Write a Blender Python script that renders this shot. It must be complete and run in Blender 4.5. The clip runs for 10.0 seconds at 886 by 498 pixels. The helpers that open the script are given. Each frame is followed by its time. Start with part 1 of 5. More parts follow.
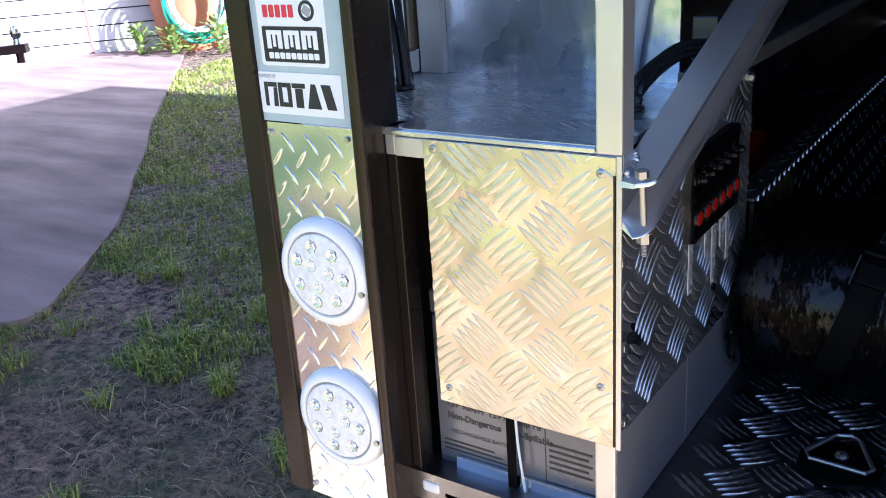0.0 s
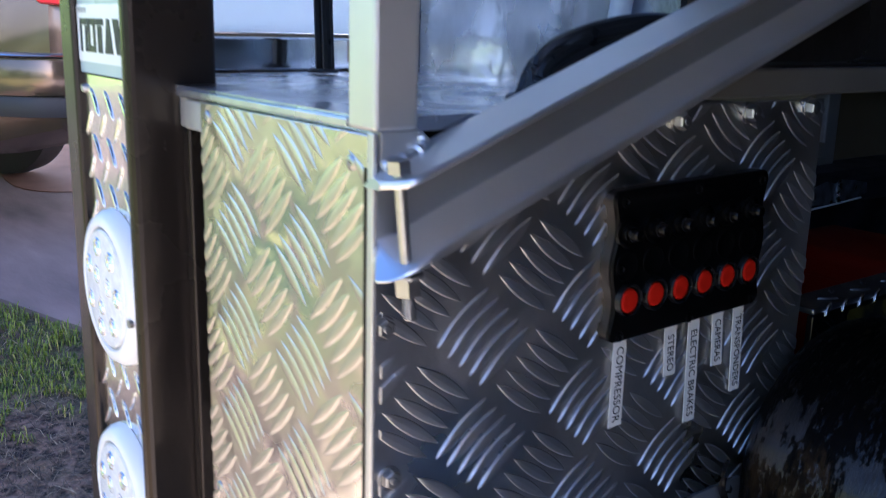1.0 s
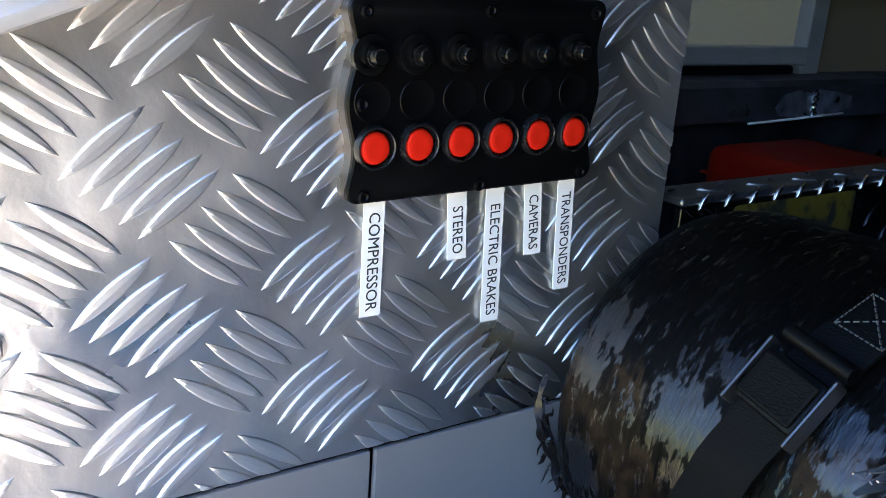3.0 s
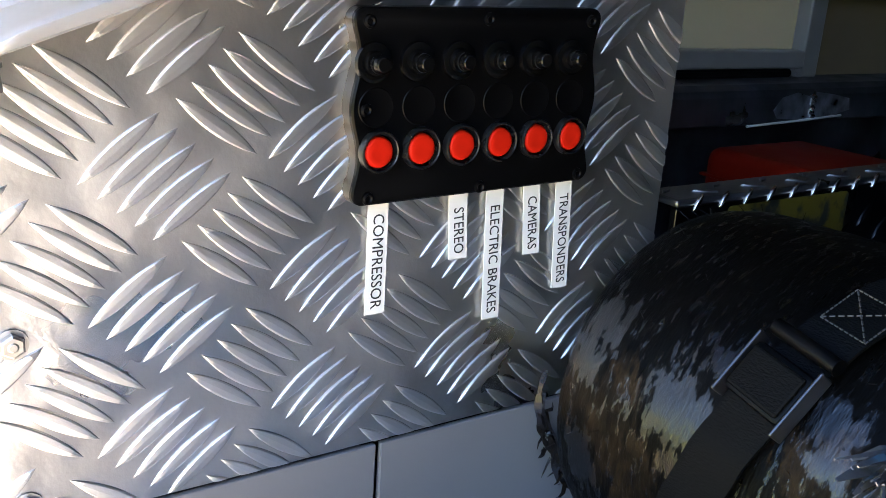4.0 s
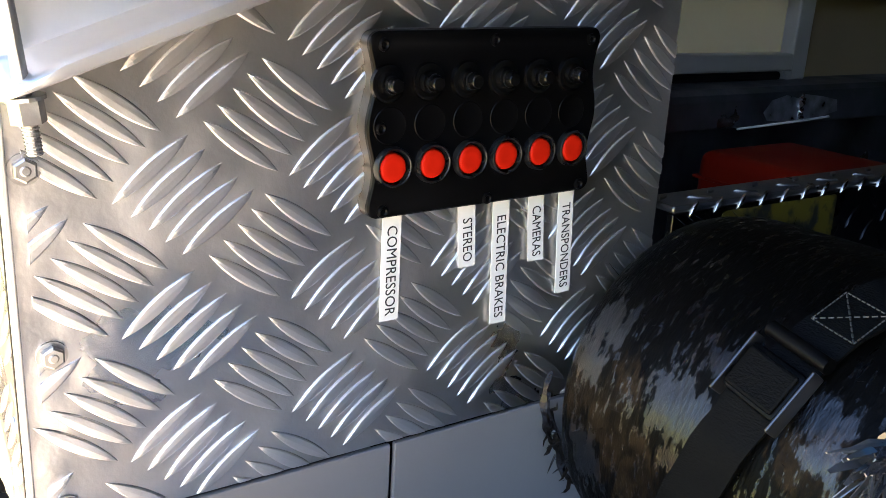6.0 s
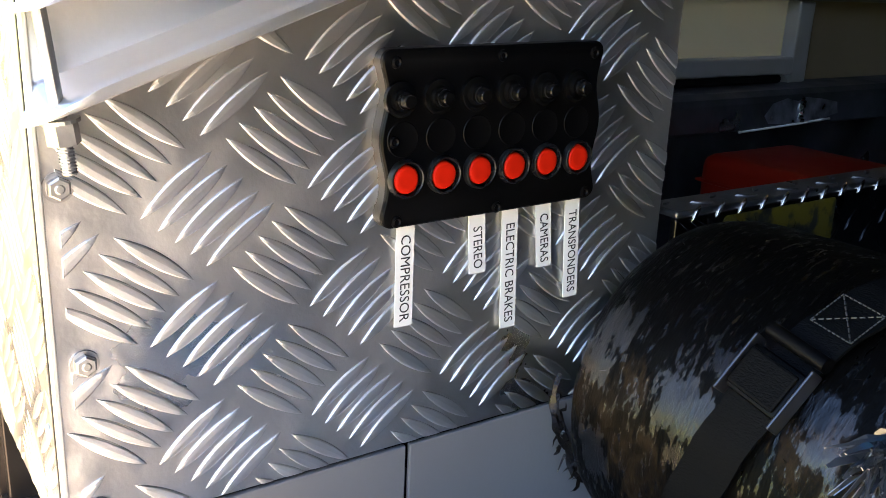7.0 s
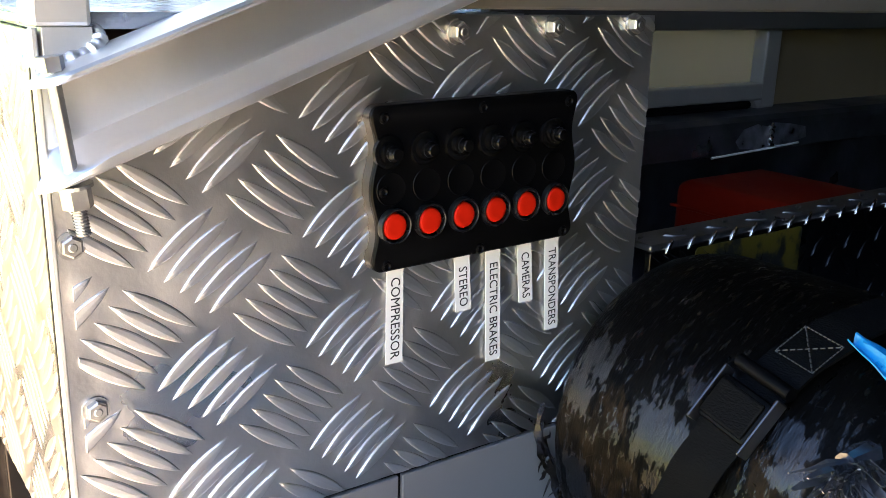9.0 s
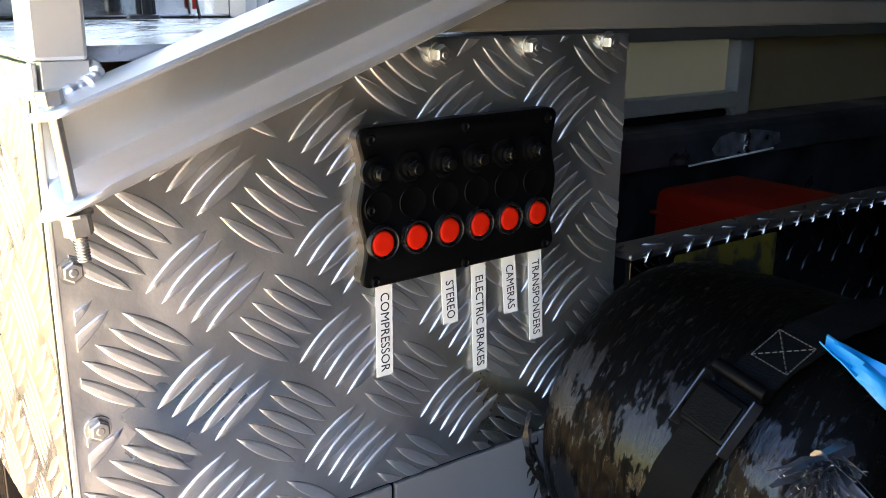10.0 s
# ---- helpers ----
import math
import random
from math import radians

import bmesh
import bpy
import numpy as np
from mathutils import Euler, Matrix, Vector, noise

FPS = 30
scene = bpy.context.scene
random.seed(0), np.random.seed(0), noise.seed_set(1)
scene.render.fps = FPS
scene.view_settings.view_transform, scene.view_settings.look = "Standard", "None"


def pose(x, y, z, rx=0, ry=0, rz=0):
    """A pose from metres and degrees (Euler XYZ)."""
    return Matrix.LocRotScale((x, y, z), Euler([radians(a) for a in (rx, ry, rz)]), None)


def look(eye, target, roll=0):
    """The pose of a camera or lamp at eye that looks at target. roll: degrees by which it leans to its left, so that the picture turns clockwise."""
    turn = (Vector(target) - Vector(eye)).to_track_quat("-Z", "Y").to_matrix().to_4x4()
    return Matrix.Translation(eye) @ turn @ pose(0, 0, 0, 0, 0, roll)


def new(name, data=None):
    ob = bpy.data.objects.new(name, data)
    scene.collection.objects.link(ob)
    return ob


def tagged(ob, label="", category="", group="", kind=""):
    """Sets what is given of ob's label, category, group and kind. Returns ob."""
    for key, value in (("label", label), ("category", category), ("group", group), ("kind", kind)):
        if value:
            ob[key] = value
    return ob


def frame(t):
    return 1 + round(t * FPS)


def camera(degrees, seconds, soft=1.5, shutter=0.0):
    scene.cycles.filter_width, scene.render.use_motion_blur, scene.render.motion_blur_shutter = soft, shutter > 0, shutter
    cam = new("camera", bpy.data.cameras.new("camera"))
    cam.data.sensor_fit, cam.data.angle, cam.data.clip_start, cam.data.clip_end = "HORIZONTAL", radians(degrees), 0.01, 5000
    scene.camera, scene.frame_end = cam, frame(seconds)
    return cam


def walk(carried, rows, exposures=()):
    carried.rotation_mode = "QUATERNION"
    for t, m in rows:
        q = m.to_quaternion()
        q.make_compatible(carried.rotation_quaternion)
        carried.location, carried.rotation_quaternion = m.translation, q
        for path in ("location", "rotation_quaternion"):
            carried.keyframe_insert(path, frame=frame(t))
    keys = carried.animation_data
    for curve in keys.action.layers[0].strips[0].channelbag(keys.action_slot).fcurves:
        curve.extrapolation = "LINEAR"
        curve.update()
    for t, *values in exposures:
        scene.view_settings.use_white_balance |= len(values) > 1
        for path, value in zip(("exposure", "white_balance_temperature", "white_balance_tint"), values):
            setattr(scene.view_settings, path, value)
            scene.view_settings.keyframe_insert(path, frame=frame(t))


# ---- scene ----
cam = camera(51.2, 10.0, soft=0.75, shutter=0.2)
PATH = [
    (0, (0.3250, -0.7450, 1.0620), (-0.7490, 0.7940, 0.3710), -3.80),
    (0.3, (0.3360, -0.5950, 1.0100), (-0.8810, 0.8560, 0.3660), -0.90),
    (0.5, (0.3500, -0.4810, 0.9790), (-1.0070, 0.8800, 0.4250), 1.50),
    (0.7, (0.3610, -0.3890, 0.9560), (-1.0570, 0.9240, 0.4420), 1.50),
    (1, (0.3940, -0.2560, 0.8990), (-1.1470, 0.9290, 0.4310), 1.50),
    (1.2, (0.3860, -0.1890, 0.8630), (-1.1590, 0.9570, 0.3160), 3.30),
    (1.5, (0.3632, -0.0811, 0.8241), (-1.1615, 1.0608, 0.2144), 7.06),
    (1.7, (0.3711, -0.0459, 0.8146), (-1.1745, 1.0748, 0.2181), 6.21),
    (2, (0.3780, -0.0227, 0.8141), (-1.1806, 1.0829, 0.2238), 4.06),
    (2.5, (0.3879, -0.0259, 0.8187), (-1.1805, 1.0550, 0.2090), 4.02),
    (3, (0.3997, -0.0359, 0.8223), (-1.1644, 1.0546, 0.2186), 4.22),
    (4.3, (0.4175, -0.0496, 0.8262), (-1.1563, 1.0317, 0.2311), 3.75),
    (4.5, (0.4121, -0.0544, 0.8217), (-1.1534, 1.0329, 0.2162), 3.75),
    (5, (0.4133, -0.0638, 0.8212), (-1.1509, 1.0197, 0.2052), 4.12),
    (5.5, (0.4212, -0.0665, 0.8310), (-1.1422, 1.0251, 0.2275), 3.82),
    (6.8, (0.4402, -0.0758, 0.8448), (-1.1246, 1.0177, 0.2499), 2.60),
    (7, (0.4422, -0.0818, 0.8478), (-1.1266, 1.0077, 0.2549), 2.50),
    (7.5, (0.4421, -0.0879, 0.8625), (-1.1261, 1.0072, 0.2780), 2.22),
    (8, (0.4512, -0.0908, 0.8655), (-1.1043, 1.0231, 0.2827), 2.85),
    (8.5, (0.4607, -0.0963, 0.8722), (-1.0956, 1.0265, 0.3088), 1.93),
    (9, (0.4622, -0.1003, 0.8718), (-1.0936, 1.0261, 0.3146), 1.68),
    (9.5, (0.4578, -0.1037, 0.8701), (-1.0994, 1.0272, 0.3259), 1.30),
    (10, (0.4757, -0.1125, 0.8806), (-1.0642, 1.0452, 0.3436), 0.57),
]
walk(cam, [(t, look(eye, target, roll)) for t, eye, target, roll in PATH],
     [(0.0, 2.4, 4800, 24), (0.5, 2.05, 4900, 28), (0.8, 2.1, 4850, 26), (1.0, 2.55, 4650, 25), (1.5, 2.8, 4450, 16), (2.0, 3.7, 4550, 15), (2.5, 4.4, 4700, 14), (4.4, 4.55, 5400, 16), (10.0, 4.3, 5650, 17)])

# ---- world, sun and exposure ----
SUN = Vector((5.8, 0.3, 2.4)).normalized()      # towards the sun
world = bpy.data.worlds.new("world")
scene.world = world
world.use_nodes = True
sky = world.node_tree.nodes.new("ShaderNodeTexSky")
sky.sky_type = "NISHITA"
sky.sun_disc = False
sky.dust_density = 1.8
sky.sun_elevation = math.asin(SUN.z)
sky.sun_rotation = math.atan2(SUN.x, SUN.y)
world.node_tree.nodes["Background"].inputs["Strength"].default_value = 0.065
world.node_tree.links.new(sky.outputs[0], world.node_tree.nodes["Background"].inputs["Color"])
sun_data = bpy.data.lights.new("sun", "SUN")
sun_data.energy, sun_data.angle, sun_data.color = 5.0, radians(0.5), (1.0, 0.93, 0.82)
sun = new("sun", sun_data)
sun.matrix_world = look(SUN * 30, (0, 0, 0))

# ---- materials ----


def material(name, base, rough=0.5, metal=0.0, second=None, scale=8.0, amount=0.5, bump=0.1, grain=120.0, rough_var=0.15,
             coat=0.0, stretch=(1, 1, 1), trans=0.0, piece=0.0, sharp=False, spec=0.5, dents=0.0):
    """A procedural surface: broad stains between two colours, fine grain in gloss and relief."""
    m = bpy.data.materials.new(name)
    m.use_nodes = True
    n, l = m.node_tree.nodes, m.node_tree.links
    b = n["Principled BSDF"]
    co = n.new("ShaderNodeTexCoord")
    mp = n.new("ShaderNodeMapping")
    mp.inputs["Scale"].default_value = stretch
    l.new(co.outputs["Object"], mp.inputs["Vector"])
    big = n.new("ShaderNodeTexNoise")
    big.inputs["Scale"].default_value, big.inputs["Detail"].default_value = scale, 5.0
    fine = n.new("ShaderNodeTexNoise")
    fine.inputs["Scale"].default_value, fine.inputs["Detail"].default_value = grain, 4.0
    l.new(mp.outputs[0], big.inputs["Vector"])
    l.new(mp.outputs[0], fine.inputs["Vector"])
    ramp = n.new("ShaderNodeMapRange")
    ramp.inputs["From Min"].default_value, ramp.inputs["From Max"].default_value = (0.48, 0.56) if sharp else (0.3, 0.7)
    ramp.inputs["To Max"].default_value = amount
    l.new(big.outputs["Fac"], ramp.inputs["Value"])
    mix = n.new("ShaderNodeMix")
    mix.data_type = "RGBA"
    second = second or tuple(c * 0.7 for c in base)
    mix.inputs["A"].default_value, mix.inputs["B"].default_value = (*base, 1), (*second, 1)
    l.new(ramp.outputs[0], mix.inputs["Factor"])
    out = mix.outputs["Result"]
    if piece:
        info = n.new("ShaderNodeObjectInfo")
        hsv = n.new("ShaderNodeHueSaturation")
        val = n.new("ShaderNodeMapRange")
        val.inputs["To Min"].default_value, val.inputs["To Max"].default_value = 1 - piece, 1 + piece
        l.new(info.outputs["Random"], val.inputs["Value"])
        l.new(val.outputs[0], hsv.inputs["Value"])
        l.new(out, hsv.inputs["Color"])
        out = hsv.outputs[0]
    l.new(out, b.inputs["Base Color"])
    rr = n.new("ShaderNodeMapRange")
    rr.inputs["From Min"].default_value, rr.inputs["From Max"].default_value = 0.3, 0.7
    rr.inputs["To Min"].default_value, rr.inputs["To Max"].default_value = max(0.02, rough - rough_var), min(1, rough + rough_var)
    l.new(big.outputs["Fac"], rr.inputs["Value"])
    l.new(rr.outputs[0], b.inputs["Roughness"])
    b.inputs["Metallic"].default_value = metal
    b.inputs["Specular IOR Level"].default_value = spec
    b.inputs["Coat Weight"].default_value = coat
    b.inputs["Coat Roughness"].default_value = 0.08
    b.inputs["Transmission Weight"].default_value = trans
    if bump:
        bp = n.new("ShaderNodeBump")
        bp.inputs["Strength"].default_value, bp.inputs["Distance"].default_value = bump, 0.002
        l.new(fine.outputs["Fac"], bp.inputs["Height"])
        l.new(bp.outputs[0], b.inputs["Normal"])
        if dents:
            wav = n.new("ShaderNodeTexNoise")
            wav.inputs["Scale"].default_value, wav.inputs["Detail"].default_value = 9.0, 3.0
            l.new(co.outputs["Object"], wav.inputs["Vector"])
            bw = n.new("ShaderNodeBump")
            bw.inputs["Strength"].default_value, bw.inputs["Distance"].default_value = 1.0, dents
            l.new(wav.outputs["Fac"], bw.inputs["Height"])
            l.new(bw.outputs[0], bp.inputs["Normal"])
    return m


TREAD = material("tread_aluminium", (0.73, 0.69, 0.63), 0.27, 1.0, (0.46, 0.42, 0.36), 11, 0.8, 0.06, 200, 0.12, dents=0.012)
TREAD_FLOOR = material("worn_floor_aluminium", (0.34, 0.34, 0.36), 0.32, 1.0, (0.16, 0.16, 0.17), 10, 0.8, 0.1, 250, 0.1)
BRIGHT = material("bright_diamond_aluminium", (0.84, 0.83, 0.8), 0.12, 1.0, (0.72, 0.71, 0.68), 10, 0.5, 0.03, 300, 0.05)
SHEET = material("scuffed_sheet_metal", (0.76, 0.79, 0.85), 0.27, 0.9, (0.38, 0.4, 0.44), 13, 0.9, 0.25, 60, 0.14, stretch=(1, 1, 0.6), dents=0.006)
ALU = material("brushed_aluminium_tube", (0.68, 0.66, 0.62), 0.4, 0.75, (0.55, 0.53, 0.5), 12, 0.5, 0.06, 200, 0.1)
ALU_DIM = material("dim_grey_aluminium", (0.42, 0.405, 0.38), 0.4, 0.35, (0.3, 0.29, 0.27), 9, 0.6, 0.06, 200, 0.1)
ALU_RAIL = material("dull_aluminium_rail", (0.8, 0.8, 0.805), 0.39, 0.93, (0.66, 0.66, 0.67), 10, 0.6, 0.06, 200, 0.1)
WELD = material("weld_metal", (0.75, 0.75, 0.74), 0.25, 1.0, (0.5, 0.5, 0.5), 60, 0.6, 0.4, 200, 0.1)
ZINC = material("zinc_bolt", (0.5, 0.49, 0.475), 0.42, 1.0, (0.33, 0.325, 0.315), 60, 0.5, 0.05, 300, 0.08)
POST = material("bronze_dark_post", (0.035, 0.028, 0.022), 0.24, 0.6, (0.025, 0.02, 0.016), 10, 0.6, 0.05, 250, 0.1, spec=0.35)
BLACK_P = material("black_plastic", (0.0016, 0.0016, 0.0018), 0.34, 0.0, (0.0026, 0.0026, 0.0028), 20, 0.5, 0.03, 400, 0.06, spec=0.07)
BLACK_M = material("black_knob", (0.002, 0.002, 0.002), 0.16, 0.0, (0.004, 0.004, 0.004), 60, 0.5, 0.0, 400, 0.04, spec=0.2)
BASE_P = material("panel_edge", (0.016, 0.012, 0.009), 0.35, 0.0, (0.01, 0.008, 0.006), 40, 0.6, 0.05, 300, 0.05, spec=0.3)
RED_B = material("red_button", (0.40, 0.0095, 0.0004), 0.45, 0.0, (0.36, 0.008, 0.0004), 80, 0.5, 0.03, 500, 0.05, spec=0.06)
BLACK_C = material("grey_black_collar", (0.007, 0.007, 0.0075), 0.28, 0.0, (0.005, 0.005, 0.005), 60, 0.5, 0.02, 400, 0.05, spec=0.35)
TAPE = material("white_label_tape", (0.7, 0.7, 0.69), 0.4, 0.0, (0.62, 0.62, 0.61), 40, 0.6, 0.03, 200, 0.05)
INK = material("black_ink", (0.015, 0.015, 0.016), 0.5, 0.0, (0.02, 0.02, 0.02), 60, 0.5, 0.0)
RED_INK = material("red_ink", (0.6, 0.03, 0.05), 0.45, 0.0, (0.5, 0.03, 0.05), 60, 0.5, 0.0)
GREY_INK = material("grey_ink", (0.35, 0.36, 0.37), 0.5, 0.0, (0.3, 0.3, 0.3), 60, 0.5, 0.0)
STICKER = material("white_sticker_vinyl", (0.82, 0.83, 0.84), 0.28, 0.0, (0.75, 0.76, 0.78), 12, 0.5, 0.02, 200, 0.06)
PALE = material("pale_blue_grey_paint", (0.44, 0.53, 0.55), 0.3, 0.0, (0.36, 0.45, 0.47), 10, 0.5, 0.04, 200, 0.08)
GREY_PAINT = material("light_grey_paint", (0.15, 0.15, 0.157), 0.42, 0.0, (0.12, 0.12, 0.126), 7, 0.6, 0.06, 200, 0.1, spec=0.35)
# near-black: on walls and roof it puts the interior's shade into the colour
DARK_IN = material("near_black_interior", (0.004, 0.004, 0.0045), 0.6, 0.0, (0.003, 0.003, 0.003), 4, 0.7, 0.1, 120, 0.12, spec=0.15)
# off-white sheet, its interior shade put in as a brown base
WALL_IN = material("shade_brown_wall_sheet", (0.24, 0.185, 0.105), 0.4, 0.0, (0.16, 0.125, 0.075), 3, 0.6, 0.04, 160, 0.1)
DARK_STEEL = material("oily_dark_sheet", (0.10, 0.10, 0.105), 0.3, 0.8, (0.03, 0.03, 0.033), 9, 0.9, 0.2, 60, 0.12)
RUBBER_FAR = material("black_rubber", (0.018, 0.018, 0.018), 0.6, 0.0, (0.028, 0.027, 0.026), 12, 0.6, 0.4, 120, 0.1)
WEB = material("black_webbing", (0.0022, 0.0022, 0.0023), 0.6, 0.0, (0.0036, 0.0035, 0.0034), 30, 0.5, 0.3, 420, 0.08, spec=0.06, stretch=(1, 2.5, 2.5))
STITCH = material("grey_thread", (0.03, 0.029, 0.027), 0.7, 0.0, (0.06, 0.06, 0.06), 60, 0.5, 0.1, 500)
FILM = material("crumpled_clear_film", (0.05, 0.05, 0.055), 0.12, 0.6, (0.25, 0.25, 0.27), 40, 0.8, 0.3, 90, 0.08)
FILM_DARK = material("torn_black_film", (0.006, 0.005, 0.0045), 0.16, 0.0, (0.01, 0.008, 0.006), 60, 0.8, 0.3, 120, 0.08, spec=0.22)
CABLE = material("black_cable_sheath", (0.01, 0.01, 0.011), 0.35, 0.0, (0.016, 0.016, 0.017), 40, 0.5, 0.1, 300, 0.08, spec=0.3)
RED_P = material("red_polythene", (0.23, 0.011, 0.003), 0.45, 0.0, (0.16, 0.008, 0.002), 9, 0.6, 0.08, 150, 0.08, spec=0.12)
YELLOW = material("yellow_paint", (0.095, 0.072, 0.006), 0.4, 0.0, (0.012, 0.012, 0.01), 42, 1.0, 0.08, 150, 0.08, sharp=True, spec=0.3)
BLUE_P = material("blue_wrapper", (0.02, 0.20, 0.48), 0.3, 0.0, (0.03, 0.28, 0.58), 30, 0.6, 0.2, 80, 0.08)
BATT = material("battery_grey_case", (0.075, 0.078, 0.085), 0.38, 0.0, (0.05, 0.052, 0.058), 12, 0.5, 0.06, 250, 0.08)
BATT_LABEL = material("battery_silver_label", (0.16, 0.165, 0.18), 0.26, 0.3, (0.12, 0.125, 0.14), 10, 0.6, 0.04, 200, 0.08)
CHROME = material("chrome", (0.86, 0.86, 0.85), 0.06, 1.0, (0.78, 0.78, 0.77), 12, 0.4, 0.01, 300, 0.03)
LENS = material("clear_lamp_lens", (0.88, 0.875, 0.86), 0.2, 0.0, (0.66, 0.655, 0.64), 110, 0.9, 0.3, 220, 0.05)
LED = material("lamp_reflector_cup", (0.9, 0.9, 0.89), 0.12, 0.8, (0.6, 0.6, 0.6), 130, 0.8, 0.2, 200, 0.05)
LAMP_RING = material("white_lamp_bezel", (0.86, 0.85, 0.83), 0.3, 0.0, (0.8, 0.79, 0.77), 14, 0.4, 0.02, 200, 0.05)
CONCRETE = material("driveway_concrete", (0.30, 0.208, 0.168), 0.85, 0.0, (0.145, 0.1, 0.08), 2.6, 1.0, 0.6, 40, 0.1, stretch=(0.55, 1.9, 1))
# lawn with sunlight put into its colour, met only in reflections
LIT_LAWN = material("sunlit_tone_lawn", (0.42, 0.38, 0.09), 0.9, 0.0, (0.28, 0.28, 0.065), 1.5, 0.8, 0.6, 30, 0.05)
PALE_SLAB = material("sandy_paving", (0.76, 0.51, 0.21), 0.8, 0.0, (0.24, 0.15, 0.055), 1.9, 0.9, 0.4, 50, 0.1)
# unseen pale strip whose colour brightens the column's reflection
PALE_EDGE = material("pale_reflected_strip", (0.78, 0.575, 0.32), 0.8, 0.0, (0.46, 0.32, 0.17), 2.4, 0.8, 0.4, 50, 0.1)
BOARD = material("white_wall_board", (0.7, 0.67, 0.61), 0.6, 0.0, (0.7, 0.67, 0.62), 2, 0.5, 0.1, 60, 0.1, piece=0.05)
PINK = material("pinkish_joint_trim", (0.2, 0.11, 0.09), 0.6, 0.0, (0.15, 0.09, 0.08), 3, 0.5, 0.1)
TERRA = material("terracotta", (0.42, 0.15, 0.06), 0.7, 0.0, (0.32, 0.11, 0.05), 6, 0.7, 0.3, 60, 0.1)
HOSE = material("green_hose", (0.03, 0.34, 0.2), 0.35, 0.0, (0.04, 0.28, 0.18), 12, 0.5, 0.05, 200)
HOSE_W = material("pale_hose", (0.7, 0.78, 0.72), 0.4, 0.0, (0.6, 0.68, 0.62), 12, 0.5, 0.05, 200)
LEAF = material("bright_leaves", (0.14, 0.22, 0.03), 0.5, 0.0, (0.2, 0.24, 0.05), 6, 0.7, 0.1, 60, piece=0.0)
CAR_PAINT = material("silver_beige_car_paint", (0.2, 0.145, 0.105), 0.2, 0.85, (0.17, 0.125, 0.09), 3, 0.4, 0.0, 100, 0.05, coat=0.25)
CAR_LOW = material("grey_bumper_skirt", (0.035, 0.031, 0.029), 0.5, 0.0, (0.028, 0.025, 0.024), 4, 0.5, 0.05)
CAR_GLASS = material("dark_car_glass", (0.02, 0.022, 0.024), 0.05, 0.0, (0.03, 0.03, 0.03), 3, 0.4, 0.0, 100, 0.02, coat=0.5)
TAIL_RED = material("red_lamp_plastic", (0.55, 0.02, 0.015), 0.15, 0.0, (0.45, 0.015, 0.01), 20, 0.5, 0.0, 100, 0.05, coat=0.5)
RUST = material("rusty_tow_steel", (0.09, 0.045, 0.035), 0.55, 0.6, (0.05, 0.03, 0.025), 12, 0.8, 0.4, 90)
ARCH = material("galvanised_arch_sheet", (0.24, 0.25, 0.29), 0.4, 0.85, (0.07, 0.073, 0.085), 8, 1.0, 0.3, 70, 0.14)
WHITE_IN = material("white_corner_block", (0.78, 0.78, 0.76), 0.4, 0.0, (0.7, 0.7, 0.68), 9, 0.5, 0.05)


# floor bars, brightened in colour to stand in for light they catch
FLOOR_BAR = material("light_catching_bars", (0.8, 0.8, 0.81), 0.26, 1.0, (0.6, 0.6, 0.61), 20, 0.6, 0.05, 250, 0.08)
TREAD_DULL = material("dull_tread_aluminium", (0.76, 0.745, 0.72), 0.37, 1.0, (0.46, 0.46, 0.465), 8, 0.95, 0.08, 260, 0.16, dents=0.007)
BAR_DULL = material("rubbed_tread_bars", (0.82, 0.815, 0.81), 0.4, 1.0, (0.66, 0.66, 0.665), 8, 0.8, 0.05, 300, 0.1)
BAR_BRIGHT = material("clean_tread_bars", (0.76, 0.71, 0.65), 0.36, 1.0, (0.5, 0.46, 0.4), 11, 0.8, 0.05, 300, 0.08)
GREY_PVC = material("pale_grey_pvc", (0.5, 0.52, 0.55), 0.4, 0.0, (0.42, 0.44, 0.47), 12, 0.6, 0.04, 160, 0.08)
SCUFF = material("ground_bare_steel", (0.22, 0.23, 0.27), 0.4, 0.85, (0.62, 0.65, 0.75), 48, 1.0, 0.4, 140, 0.14)
# lawn with shade put into its colour, a dark band for reflections
SHADE_LAWN = material("shade_tone_lawn", (0.05, 0.085, 0.018), 0.9, 0.0, (0.03, 0.05, 0.012), 2.5, 0.8, 0.6, 30, 0.05)
# rust brown, darkened to carry the car's shadow as well
STAIN = material("stain_with_car_shade", (0.24, 0.085, 0.024), 0.8, 0.0, (0.15, 0.06, 0.02), 3, 0.8, 0.3, 40, 0.1)
# tread plate of the bin side, its shade put into a near-black base
BIN = material("shade_dark_bin_tread", (0.04, 0.04, 0.042), 0.3, 1.0, (0.03, 0.03, 0.032), 9, 0.8, 0.1, 200, 0.08)
# same bin metal, kept lighter for the lip's upward face
BIN_LIP = material("grey_bin_lip", (0.2, 0.2, 0.205), 0.36, 0.9, (0.1, 0.1, 0.105), 12, 0.9, 0.15, 150, 0.1)
DARK_RAIL = material("dark_grey_rail", (0.14, 0.135, 0.125), 0.4, 0.3, (0.09, 0.088, 0.08), 7, 0.6, 0.06, 200, 0.1)
FROST = bpy.data.materials.new("frosted_pane")
FROST.use_nodes = True
fn, fl_ = FROST.node_tree.nodes, FROST.node_tree.links
ft = fn.new("ShaderNodeBsdfTranslucent")
ft.inputs["Color"].default_value = (0.93, 0.95, 0.96, 1)
fm = fn.new("ShaderNodeMixShader")
fm.inputs["Fac"].default_value = 0.85
fn["Principled BSDF"].inputs["Base Color"].default_value = (0.8, 0.82, 0.84, 1)
